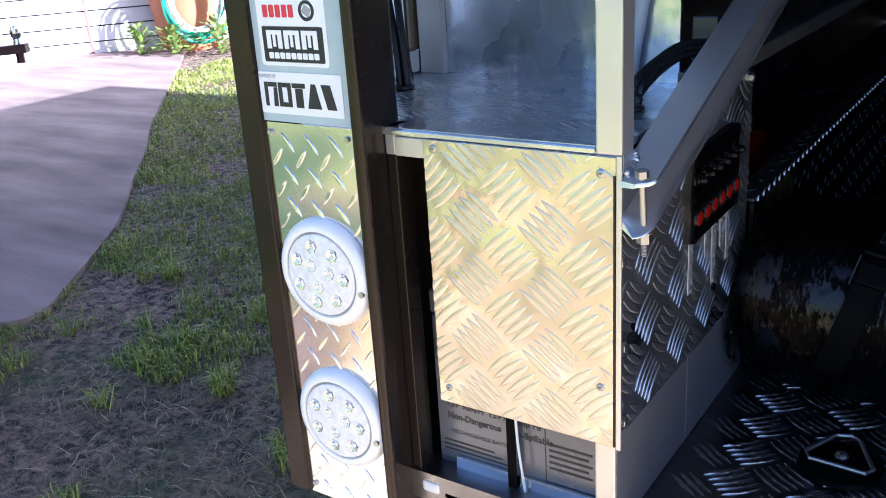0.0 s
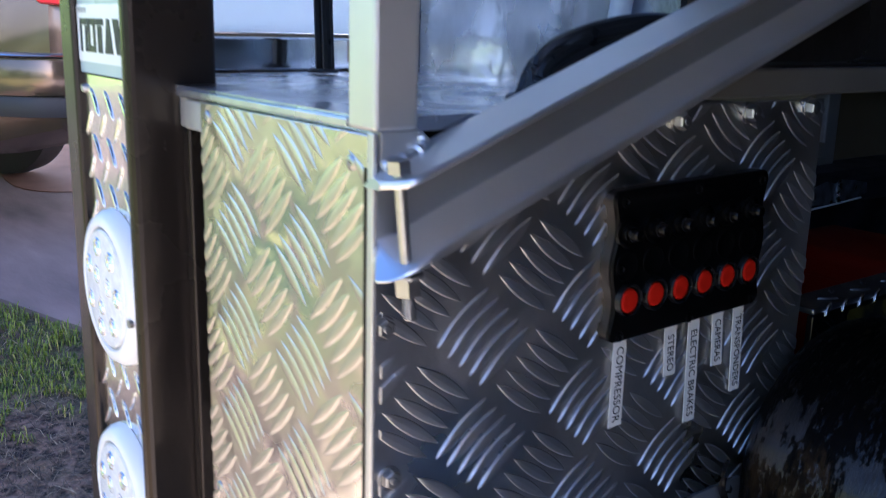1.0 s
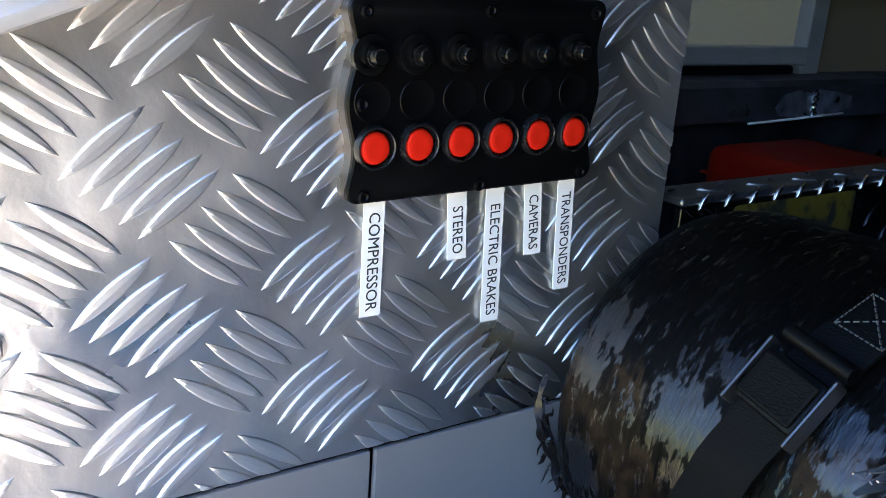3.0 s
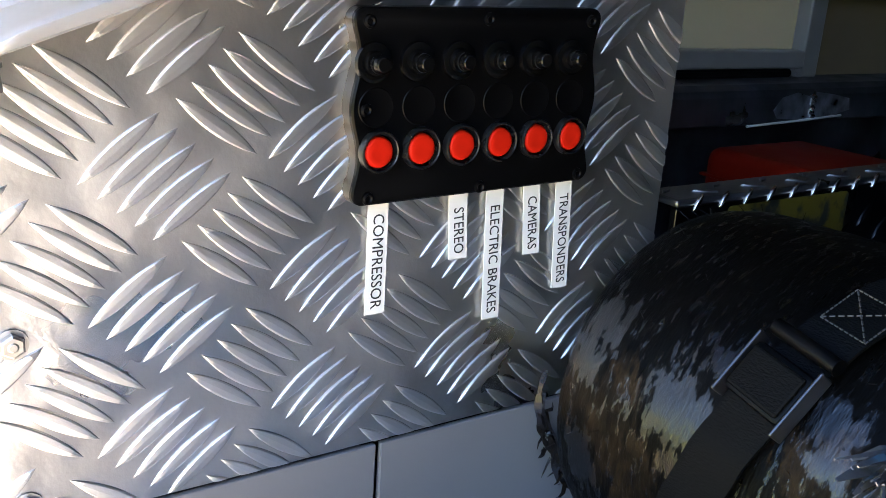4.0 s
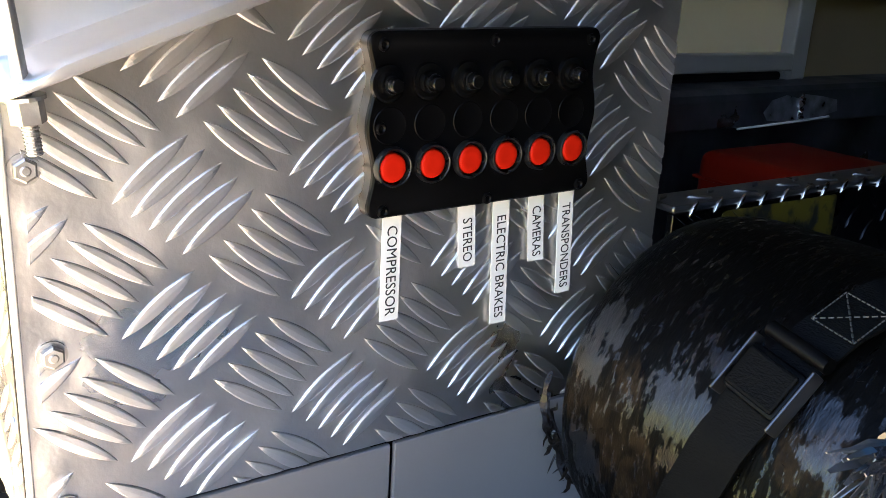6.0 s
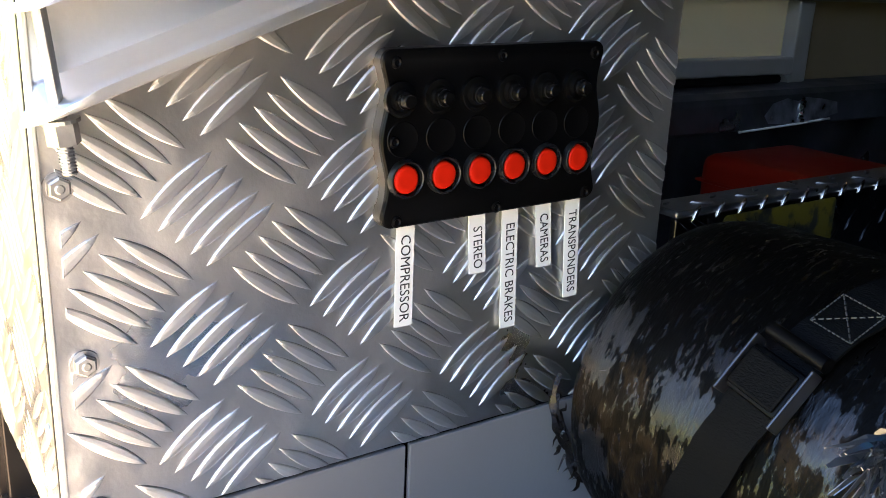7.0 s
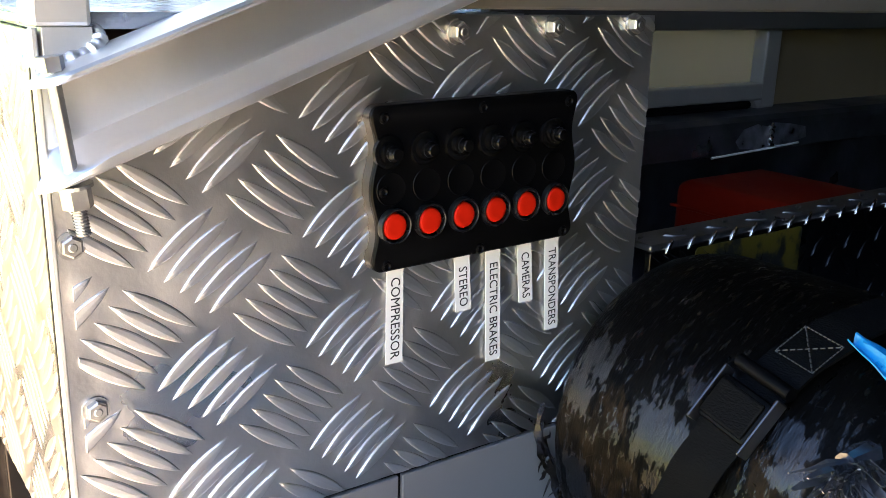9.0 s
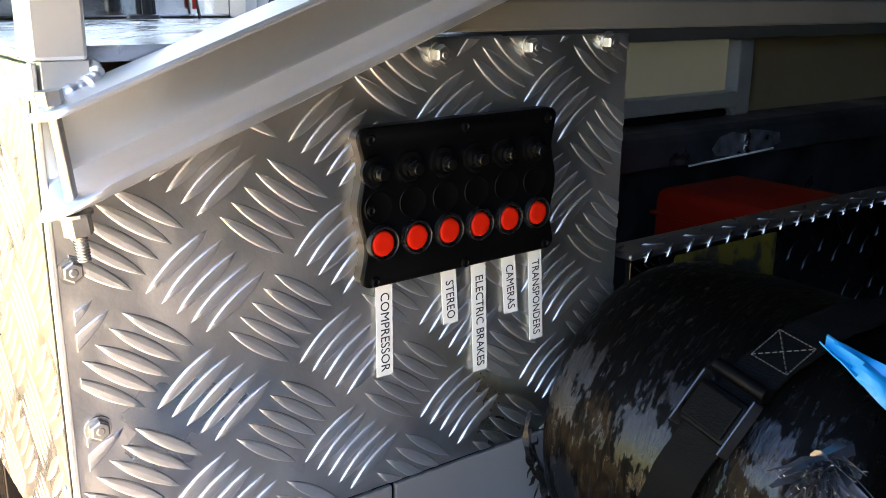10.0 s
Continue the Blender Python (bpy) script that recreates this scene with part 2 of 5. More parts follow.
fn["Principled BSDF"].inputs["Roughness"].default_value = 0.3
fl_.new(fn["Principled BSDF"].outputs[0], fm.inputs[1])
fl_.new(ft.outputs[0], fm.inputs[2])
fl_.new(fm.outputs[0], fn["Material Output"].inputs["Surface"])

# darker, warmer copy of the frosted pane
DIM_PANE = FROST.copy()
DIM_PANE.name = "dim_translucent_sheet"
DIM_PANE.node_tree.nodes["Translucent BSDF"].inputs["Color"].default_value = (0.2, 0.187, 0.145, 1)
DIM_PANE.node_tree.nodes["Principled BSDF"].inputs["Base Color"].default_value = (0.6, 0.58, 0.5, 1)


def blend_ground():
    """Lawn worn to bare earth in patches."""
    m = bpy.data.materials.new("worn_lawn_earth")
    m.use_nodes = True
    n, l = m.node_tree.nodes, m.node_tree.links
    b = n["Principled BSDF"]
    co = n.new("ShaderNodeTexCoord")
    patch = n.new("ShaderNodeTexNoise")
    patch.inputs["Scale"].default_value, patch.inputs["Detail"].default_value = 0.9, 6
    clod = n.new("ShaderNodeTexNoise")
    clod.inputs["Scale"].default_value, clod.inputs["Detail"].default_value = 34, 9
    for t in (patch, clod):
        l.new(co.outputs["Object"], t.inputs["Vector"])
    dirt = n.new("ShaderNodeValToRGB")
    dirt.color_ramp.elements[0].position, dirt.color_ramp.elements[0].color = 0.4, (0.03, 0.018, 0.011, 1)
    dirt.color_ramp.elements[1].position, dirt.color_ramp.elements[1].color = 0.6, (0.36, 0.225, 0.15, 1)
    l.new(clod.outputs["Fac"], dirt.inputs[0])
    green = n.new("ShaderNodeValToRGB")
    green.color_ramp.elements[0].position, green.color_ramp.elements[0].color = 0.35, (0.045, 0.075, 0.02, 1)
    green.color_ramp.elements[1].position, green.color_ramp.elements[1].color = 0.7, (0.12, 0.14, 0.035, 1)
    l.new(clod.outputs["Fac"], green.inputs[0])
    step = n.new("ShaderNodeMapRange")
    step.inputs["From Min"].default_value, step.inputs["From Max"].default_value = 0.5, 0.66
    l.new(patch.outputs["Fac"], step.inputs["Value"])
    mix = n.new("ShaderNodeMix")
    mix.data_type = "RGBA"
    l.new(step.outputs[0], mix.inputs["Factor"])
    l.new(dirt.outputs[0], mix.inputs["A"])
    l.new(green.outputs[0], mix.inputs["B"])
    l.new(mix.outputs["Result"], b.inputs["Base Color"])
    b.inputs["Roughness"].default_value = 0.9
    bp = n.new("ShaderNodeBump")
    bp.inputs["Strength"].default_value, bp.inputs["Distance"].default_value = 1.0, 0.05
    l.new(clod.outputs["Fac"], bp.inputs["Height"])
    l.new(bp.outputs[0], b.inputs["Normal"])
    return m


def blade_material(name, dark, mid, pale):
    m = bpy.data.materials.new(name)
    m.use_nodes = True
    n, l = m.node_tree.nodes, m.node_tree.links
    g = n.new("ShaderNodeNewGeometry")
    r = n.new("ShaderNodeValToRGB")
    r.color_ramp.elements[0].color = (*dark, 1)
    r.color_ramp.elements[1].color = (*pale, 1)
    e = r.color_ramp.elements.new(0.85)
    e.color = (*mid, 1)
    l.new(g.outputs["Random Per Island"], r.inputs[0])
    l.new(r.outputs[0], n["Principled BSDF"].inputs["Base Color"])
    n["Principled BSDF"].inputs["Roughness"].default_value = 0.6
    return m


def tyre_rubber():
    """Slick rubber, scuffed dull, dirt-brown where reflections are painted in, with areas that were rolled smooth and
    shine.
    """
    m = bpy.data.materials.new("worn_slick_rubber")
    m.use_nodes = True
    n, l = m.node_tree.nodes, m.node_tree.links
    b = n["Principled BSDF"]
    co = n.new("ShaderNodeTexCoord")

    def ranged(src, lo, hi, out0, out1):
        r = n.new("ShaderNodeMapRange")
        for k, v in (("From Min", lo), ("From Max", hi), ("To Min", out0), ("To Max", out1)):
            r.inputs[k].default_value = v
        l.new(src, r.inputs["Value"])
        return r.outputs[0]

    def field(scale, detail, seed, stretch=(1, 1, 1)):
        mp = n.new("ShaderNodeMapping")
        mp.inputs["Location"].default_value = (seed, seed * 0.7, 0)
        mp.inputs["Scale"].default_value = stretch
        t = n.new("ShaderNodeTexNoise")
        t.inputs["Scale"].default_value, t.inputs["Detail"].default_value = scale, detail
        t.inputs["Roughness"].default_value = 0.65
        l.new(co.outputs["Object"], mp.inputs[0])
        l.new(mp.outputs[0], t.inputs["Vector"])
        return t.outputs["Fac"]

    def calc(kind, a, c):
        q = n.new("ShaderNodeMath")
        q.operation = kind
        for k, v in ((0, a), (1, c)):
            if isinstance(v, float):
                q.inputs[k].default_value = v
            else:
                l.new(v, q.inputs[k])
        return q.outputs[0]

    def worn(places, ragged):
        """1 inside ragged areas round the given places, 0 outside."""
        total = None
        for x, y, z, r in places:
            d = n.new("ShaderNodeVectorMath")
            d.operation = "DISTANCE"
            l.new(co.outputs["Object"], d.inputs[0])
            d.inputs[1].default_value = (x, y, z)
            v = calc("DIVIDE", d.outputs["Value"], r)
            total = v if total is None else calc("MINIMUM", total, v)
        return ranged(calc("ADD", total, calc("MULTIPLY", ragged, 3.4)), 2.75, 2.45, 0.0, 1.0)
    ragged = field(60, 9, 1.3, (2.6, 0.8, 0.8))
    shine = worn(((0.118, 0.312, 0.607, 0.021), (0.137, 0.311, 0.603, 0.018), (0.054, 0.325, 0.632, 0.017), (0.050, 0.312, 0.607, 0.017), (0.203, 0.326, 0.634, 0.015),
                  (0.212, 0.318, 0.617, 0.012), (0.141, 0.329, 0.638, 0.010), (0.134, 0.306, 0.577, 0.014), (0.02, 0.33, 0.60, 0.02), (0.06, 0.306, 0.55, 0.018)), ragged)
    spots = ranged(field(110, 7, 7.7, (2.0, 0.6, 0.6)), 0.555, 0.62, 0.0, 0.8)
    gloss = calc("MAXIMUM", shine, spots)
    l.new(ranged(gloss, 0.0, 1.0, 0.38, 0.13), b.inputs["Roughness"])
    l.new(ranged(gloss, 0.0, 1.0, 0.04, 0.45), b.inputs["Specular IOR Level"])
    # brown dirt tint, placed to paint in the ground's brown reflection
    stain = calc("MULTIPLY", worn(((0.078, 0.306, 0.585, 0.034), (0.10, 0.305, 0.56, 0.03), (0.209, 0.318, 0.612, 0.022), (0.05, 0.31, 0.59, 0.03)), ragged), ranged(field(60, 6, 5.1), 0.4, 0.62, 0.15, 1.0))
    mix = n.new("ShaderNodeMix")
    mix.data_type = "RGBA"
    mix.inputs["A"].default_value, mix.inputs["B"].default_value = (0.0014, 0.0013, 0.0012, 1), (0.02, 0.0125, 0.006, 1)
    l.new(stain, mix.inputs["Factor"])
    l.new(mix.outputs["Result"], b.inputs["Base Color"])
    bp = n.new("ShaderNodeBump")
    bp.inputs["Strength"].default_value, bp.inputs["Distance"].default_value = 0.5, 0.002
    l.new(field(170, 5, 2.0, (2.2, 0.5, 0.5)), bp.inputs["Height"])
    bq = n.new("ShaderNodeBump")
    bq.inputs["Strength"].default_value, bq.inputs["Distance"].default_value = 0.6, 0.004
    l.new(field(24, 3, 8.0), bq.inputs["Height"])
    l.new(bq.outputs[0], bp.inputs["Normal"])
    l.new(bp.outputs[0], b.inputs["Normal"])
    return m


RUBBER = tyre_rubber()
GROUND = blend_ground()
BLADES = blade_material("grass_blades", (0.085, 0.115, 0.010), (0.25, 0.30, 0.022), (0.44, 0.37, 0.11))
STRAW = blade_material("dry_straw", (0.06, 0.038, 0.022), (0.20, 0.135, 0.07), (0.45, 0.34, 0.2))

GZ = -0.09      # the yard lies this far below the height datum

# ---- building helpers ----


def obj(name, bm, mat, parent=None, label="", smooth=False):
    me = bpy.data.meshes.new(name)
    bmesh.ops.recalc_face_normals(bm, faces=bm.faces)
    if smooth:
        for f in bm.faces:
            f.smooth = True
    bm.to_mesh(me)
    bm.free()
    if smooth:
        me.set_sharp_from_angle(angle=radians(38))
    me.materials.append(mat)
    ob = new(name, me)
    if parent:
        ob.parent = parent
    if label:
        ob["label"] = label
    return ob


def part(name, bm, mat, parent, label="", smooth=False):
    return obj(name, bm, mat, parent, label, smooth)


def thing(name, label, category, group=""):
    e = new(name)
    e.empty_display_size = 0.05
    return tagged(e, label, category, group)


def box(x0, x1, y0, y1, z0, z1, bevel=0.0, bm=None, seg=2):
    own = bm is None
    bm = bm or bmesh.new()
    r = bmesh.ops.create_cube(bm, size=1.0, matrix=Matrix.LocRotScale(((x0 + x1) / 2, (y0 + y1) / 2, (z0 + z1) / 2), None,
                                                                     (abs(x1 - x0), abs(y1 - y0), abs(z1 - z0))))
    if bevel:
        es = {e for v in r["verts"] for e in v.link_edges}
        bmesh.ops.bevel(bm, geom=list(es), offset=bevel, segments=seg, affect="EDGES", profile=0.5)
    return bm


def rod(p, q, r0, r1=None, seg=16, bm=None):
    """A straight round bar from p to q."""
    bm = bm or bmesh.new()
    p, q = Vector(p), Vector(q)
    d = q - p
    m = Matrix.Translation((p + q) / 2) @ d.to_track_quat("Z", "Y").to_matrix().to_4x4()
    bmesh.ops.create_cone(bm, cap_ends=True, segments=seg, radius1=r0, radius2=r0 if r1 is None else r1, depth=d.length, matrix=m)
    return bm


def loft(rings, closed=True, caps=True, bm=None):
    """Skin over rings of points."""
    bm = bm or bmesh.new()
    vs = [[bm.verts.new(p) for p in ring] for ring in rings]
    n = len(vs[0])
    for a, b in zip(vs, vs[1:]):
        for i in range(n if closed else n - 1):
            j = (i + 1) % n
            bm.faces.new((a[i], a[j], b[j], b[i]))
    if caps and closed:
        bm.faces.new(vs[0][::-1])
        bm.faces.new(vs[-1])
    return bm


def pipe(points, r, seg=10, bm=None, closed=False):
    """A round tube along points."""
    ps = [Vector(p) for p in points]
    rings = []
    up = Vector((0.13, 0.31, 0.94)).normalized()
    n = len(ps)
    for i, p in enumerate(ps):
        t = (ps[(i + 1) % n] - ps[i - 1]) if closed else (ps[min(i + 1, n - 1)] - ps[max(i - 1, 0)])
        t.normalize()
        a = t.cross(up).normalized()
        b = t.cross(a).normalized()
        rings.append([p + r * (a * math.cos(2 * math.pi * k / seg) + b * math.sin(2 * math.pi * k / seg)) for k in range(seg)])
    if closed:
        rings.append(rings[0])
    return loft(rings, True, not closed, bm)


def curve(p, n=24):
    """A smooth line through control points."""
    p = [Vector(q) for q in p]
    p = [2 * p[0] - p[1]] + p + [2 * p[-1] - p[-2]]
    out = []
    per = max(2, n // (len(p) - 3))
    for i in range(1, len(p) - 2):
        for k in range(per):
            t = k / per
            a, b, c, d = p[i - 1], p[i], p[i + 1], p[i + 2]
            out.append(0.5 * (2 * b + (c - a) * t + (2 * a - 5 * b + 4 * c - d) * t * t + (3 * b - a - 3 * c + d) * t ** 3))
    out.append(p[-2])
    return out


def prism(outline, axis, lo, hi, bm=None):
    """A flat outline of (u, v) pulled along an axis: 'x' takes (y, z), 'y' takes (x, z), 'z' takes (x, y)."""
    def at(u, v, w):
        return {"x": (w, u, v), "y": (u, w, v), "z": (u, v, w)}[axis]
    return loft([[at(u, v, lo) for u, v in outline], [at(u, v, hi) for u, v in outline]], bm=bm)


def spin(profile, centre, axis="x", seg=48, bm=None):
    """A body of revolution: profile of (along, radius)."""
    c = Vector(centre)
    rings = []
    for k in range(seg):
        a = 2 * math.pi * k / seg
        ring = []
        for u, r in profile:
            v = {"x": (u, r * math.cos(a), r * math.sin(a)), "y": (r * math.cos(a), u, r * math.sin(a)),
                 "z": (r * math.cos(a), r * math.sin(a), u)}[axis]
            ring.append(c + Vector(v))
        rings.append(ring)
    rings.append(rings[0])
    bm2 = loft(rings, closed=False, caps=False, bm=bm)
    bmesh.ops.remove_doubles(bm2, verts=bm2.verts, dist=1e-6)
    return bm2


def hexbolt(c, axis, r, h, shank=0.0, bm=None):
    """A hexagon head with a round washer face, its axis along x or y."""
    c = Vector(c)
    d = {"x": Vector((1, 0, 0)), "-y": Vector((0, -1, 0)), "z": Vector((0, 0, 1)), "y": Vector((0, 1, 0))}[axis]
    bm = rod(c, c + d * h * 0.25, r * 1.25, seg=20, bm=bm)
    rod(c + d * h * 0.25, c + d * h * 0.86, r, seg=6, bm=bm)
    rod(c + d * h * 0.86, c + d * h, r * 0.98, r * 0.8, seg=6, bm=bm)
    rod(c + d * h, c + d * h * 1.06, r * 0.42, r * 0.3, seg=12, bm=bm)
    if shank:
        rod(c + d * h, c + d * (h + shank), r * 0.5, seg=12, bm=bm)
    return bm


def bar_rows(length, width, height, soft=False):
    """Cross rows of a lens-shaped raised bar with a flat crown and steep narrow flanks, or a softly pressed one."""
    n = 14
    rows = []
    for i in range(n + 1):
        s = i / n * 2 - 1
        wv = width / 2 * (1 - s * s)
        hv = height * min(1.0, 2.6 * (1 - s * s))
        e = 0.78 if height > 0.002 else 0.88
        if soft:
            rows.append([Vector((s * length / 2, k * wv, o * hv - (0 if o else 0.0003))) for k, o in ((-1, 0), (-0.75, 0.34), (-0.42, 0.82), (0, 1), (0.42, 0.82), (0.75, 0.34), (1, 0))])
            continue
        rows.append([Vector((s * length / 2, k * wv, o * hv - (0 if o else 0.0005))) for k, o in ((-1, 0), (-0.87, 0.7 * e), (-0.7, e), (0, 1), (0.7, e), (0.87, 0.7 * e), (1, 0))])
    return rows


def bar(bm, m, length, width, height, soft=False):
    """One raised bar joined into bm at the pose m."""
    vs = [[bm.verts.new(m @ p) for p in row] for row in bar_rows(length, width, height, soft)]
    for a, b in zip(vs, vs[1:]):
        for k in range(6):
            bm.faces.new((a[k], a[k + 1], b[k + 1], b[k]))


BAR_MESHES = {}


def bar_piece(name, parent, m, length, width, height, mat, soft=False):
    """One raised bar as a piece of its own; alike bars share their mesh."""
    key = (name, round(length, 4), width, height, mat.name)
    if key not in BAR_MESHES:
        bm = bmesh.new()
        bar(bm, Matrix.Identity(4), length, width, height, soft)
        bmesh.ops.recalc_face_normals(bm, faces=bm.faces)
        me = bpy.data.meshes.new(name)
        for f in bm.faces:
            f.smooth = soft
        bm.to_mesh(me)
        bm.free()
        me.materials.append(mat)
        BAR_MESHES[key] = me
    o = new(name, BAR_MESHES[key])
    o.parent = parent
    o.matrix_local = m
    return o


def tread(frame_m, u0, u1, v0, v1, cu, cv, pu=0.0455, pv=0.0672, length=0.0505, gap=0.0099, skip=None,
          rise=0.0, lean=0.0, turns=(-37, 42), steps=((0.68, 0.74), (-0.74, 0.70)), cut=None):
    """Poses of a five-bar tread pattern: columns of five-bar groups that lean one way and the other.
    rise and lean: the pattern's slant on a sheet that was cut a little askew. cut: takes the bars that the sheet's edges cut through."""
    out = []
    for ci in range(math.floor((u0 - cu) / pu) - 1, math.ceil((u1 - cu) / pu) + 2):
        back = ci % 2 == 0
        a = radians(turns[0] if back else turns[1])
        du, dv = steps[0] if back else steps[1]
        for cj in range(math.floor((v0 - cv) / pv) - 2, math.ceil((v1 - cv) / pv) + 2):
            gu, gv = ci * pu, cj * pv - (0 if back else pv / 2)
            gu, gv = cu + gu + lean * gv, cv + gv + rise * gu
            for k in range(-2, 3):
                off = k * gap
                u, v = gu + off * du, gv + off * dv
                if skip and skip(u, v):
                    continue
                half, c, d = length / 2, abs(math.cos(a)), abs(math.sin(a))
                m = frame_m @ Matrix.Translation((u, v, 0)) @ pose(0, 0, 0, 0, 0, math.degrees(a) + random.uniform(-1, 1))
                over = max(u0 - u + half * c, u + half * c - u1, v0 - v + half * d, v + half * d - v1)
                if over <= 0:
                    out.append((m, length))
                elif cut is not None and over < 0.85 * length * min(c, d):
                    cut.append(m)
    return out


def cut_bar(name, parent, m, length, width, height, mat, frame_m, u0, u1, v0, v1, soft=False):
    """A raised bar that ends where the sheet was sheared."""
    bm = bmesh.new()
    bar(bm, m, length, width, height, soft)
    for p, n in (((u0, 0, 0), (-1, 0, 0)), ((u1, 0, 0), (1, 0, 0)), ((0, v0, 0), (0, -1, 0)), ((0, v1, 0), (0, 1, 0))):
        r = bmesh.ops.bisect_plane(bm, geom=bm.verts[:] + bm.edges[:] + bm.faces[:], plane_co=frame_m @ Vector(p), plane_no=frame_m.to_3x3() @ Vector(n), clear_outer=True)
        es = [e for e in r["geom_cut"] if isinstance(e, bmesh.types.BMEdge)]
        if es:
            bmesh.ops.contextual_create(bm, geom=es)
    if len(bm.faces) < 6:
        bm.free()
        return None
    return part(name, bm, mat, parent)


# plate frames: columns are u, v and the way out of the plate
SIDE = Matrix(((0, 0, 1, 0), (1, 0, 0, 0), (0, 1, 0, 0), (0, 0, 0, 1)))           # u = y, v = z, out = +x
REAR = Matrix(((1, 0, 0, 0), (0, 0, -1, 0), (0, 1, 0, 0), (0, 0, 0, 1)))          # u = x, v = z, out = -y
FLAT = Matrix.Identity(4)                                                       # u = x, v = y, out = +z


def lettering(name, words, m, size, mat, parent, align="CENTER", width=None, bold=0.0):
    """Words in the built-in font, as a mesh that lies at the pose m."""
    c = bpy.data.curves.new(name, "FONT")
    c.body, c.size, c.align_x, c.align_y, c.extrude, c.offset = words, size, align, "CENTER", 0.0001, bold
    c.resolution_u = 3
    t = new(name, c)
    bpy.context.view_layer.update()
    me = bpy.data.meshes.new_from_object(t.evaluated_get(bpy.context.evaluated_depsgraph_get()))
    bpy.data.objects.remove(t)
    if width:
        xs = [v.co.x for v in me.vertices]
        k = width / (max(xs) - min(xs))
        for v in me.vertices:
            v.co.x *= k
    me.transform(m)
    me.materials.clear()
    me.materials.append(mat)
    ob = new(name, me)
    ob.parent = parent
    return ob

# ---- the setting ----


def structure(name, bm, mat, label, category, smooth=False):
    return tagged(obj(name, bm, mat, smooth=smooth), label, category, kind="structure")


def ground_sheet():
    bm = bmesh.new()
    edge = [-400, -120, -40, -18, -10, -7, -5, -4, -3, -2, -1, 0, 1, 2, 3, 5, 8, 14, 30, 100, 400]
    grid = [[bm.verts.new((x, y, 0.012 * noise.noise((x * 0.7, y * 0.7, 3)) - 0.012 + GZ)) for y in edge] for x in edge]
    for i in range(len(edge) - 1):
        for j in range(len(edge) - 1):
            bm.faces.new((grid[i][j], grid[i + 1][j], grid[i + 1][j + 1], grid[i][j + 1]))
    return structure("ground", bm, GROUND, "worn green lawn with bare brown earth patches", "lawn")


ground_sheet()

# concrete drive with a rounded near end, a low slab on the lawn
pts = curve([(-9.5, 8.0, 0), (-6.2, 4.75, 0), (-5.0, 3.55, 0), (-4.3, 2.85, 0), (-3.84, 2.44, 0), (-3.4, 2.0, 0), (-3.0, 1.62, 0), (-2.78, 1.38, 0), (-2.45, 0.95, 0),
             (-2.33, 0.76, 0), (-2.40, 0.64, 0), (-2.75, 0.5, 0), (-3.6, 0.26, 0), (-5.0, -0.2, 0), (-8.0, -1.6, 0), (-14.0, -4.0, 0)], 75)
outline = [(p.x, p.y) for p in pts] + [(-24, 4), (-18, 13)]
structure("pavement", prism(outline, "z", GZ - 0.08, GZ + 0.012), CONCRETE, "grey-mauve concrete driveway slab with pale worn streaks", "driveway")

# stain under the car; part of its darkness is painted car shadow
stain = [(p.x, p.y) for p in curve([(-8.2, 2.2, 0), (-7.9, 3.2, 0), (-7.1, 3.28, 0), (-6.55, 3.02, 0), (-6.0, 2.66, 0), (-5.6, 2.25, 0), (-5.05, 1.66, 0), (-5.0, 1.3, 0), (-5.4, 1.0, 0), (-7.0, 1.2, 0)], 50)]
structure("pavement_stain_shade", prism(stain, "z", GZ + 0.0, GZ + 0.016), STAIN, "rust-brown stain on the drive, darkened for the car's shadow", "stain")
# unseen pale paving straight behind the trailer, lawn past it, coloured for reflections
structure("pavement_edge", prism([(-1.1, -0.08), (3.6, -0.08), (3.6, -0.995), (-1.19, -0.995)], "z", GZ - 0.06, GZ + 0.014), PALE_EDGE, "unseen pale strip behind the trailer, added to brighten the column's reflection", "paving")
structure("pavement_rear", prism([(-1.2, -1.0), (3.6, -1.0), (3.6, -2.28), (-1.45, -2.28), (-1.45, -1.25)], "z", GZ - 0.06, GZ + 0.014), PALE_SLAB, "unseen sandy paving strip added for the cover's golden reflection", "paving")
structure("lawn_rear", box(-7, 7, -8.2, -2.3, GZ - 0.06, GZ + 0.006), LIT_LAWN, "unseen yellow-green lawn behind the trailer, sunlight put into its colour", "lawn")
structure("lawn_shade_patch", prism([(-4.6, -1.33), (-1.46, -1.33), (-1.46, -2.0), (-2.5, -2.0), (-2.5, -3.4), (-4.6, -3.4)], "z", GZ - 0.06, GZ + 0.011), SHADE_LAWN, "unseen dark green lawn patch beside the paving, shade put into its colour", "lawn")
structure("lawn_lit_patch", box(-2.55, -1.75, -1.31, -0.95, GZ - 0.06, GZ + 0.005), LIT_LAWN, "unseen yellow-green lawn patch beside the paving, sunlight put into its colour", "lawn")

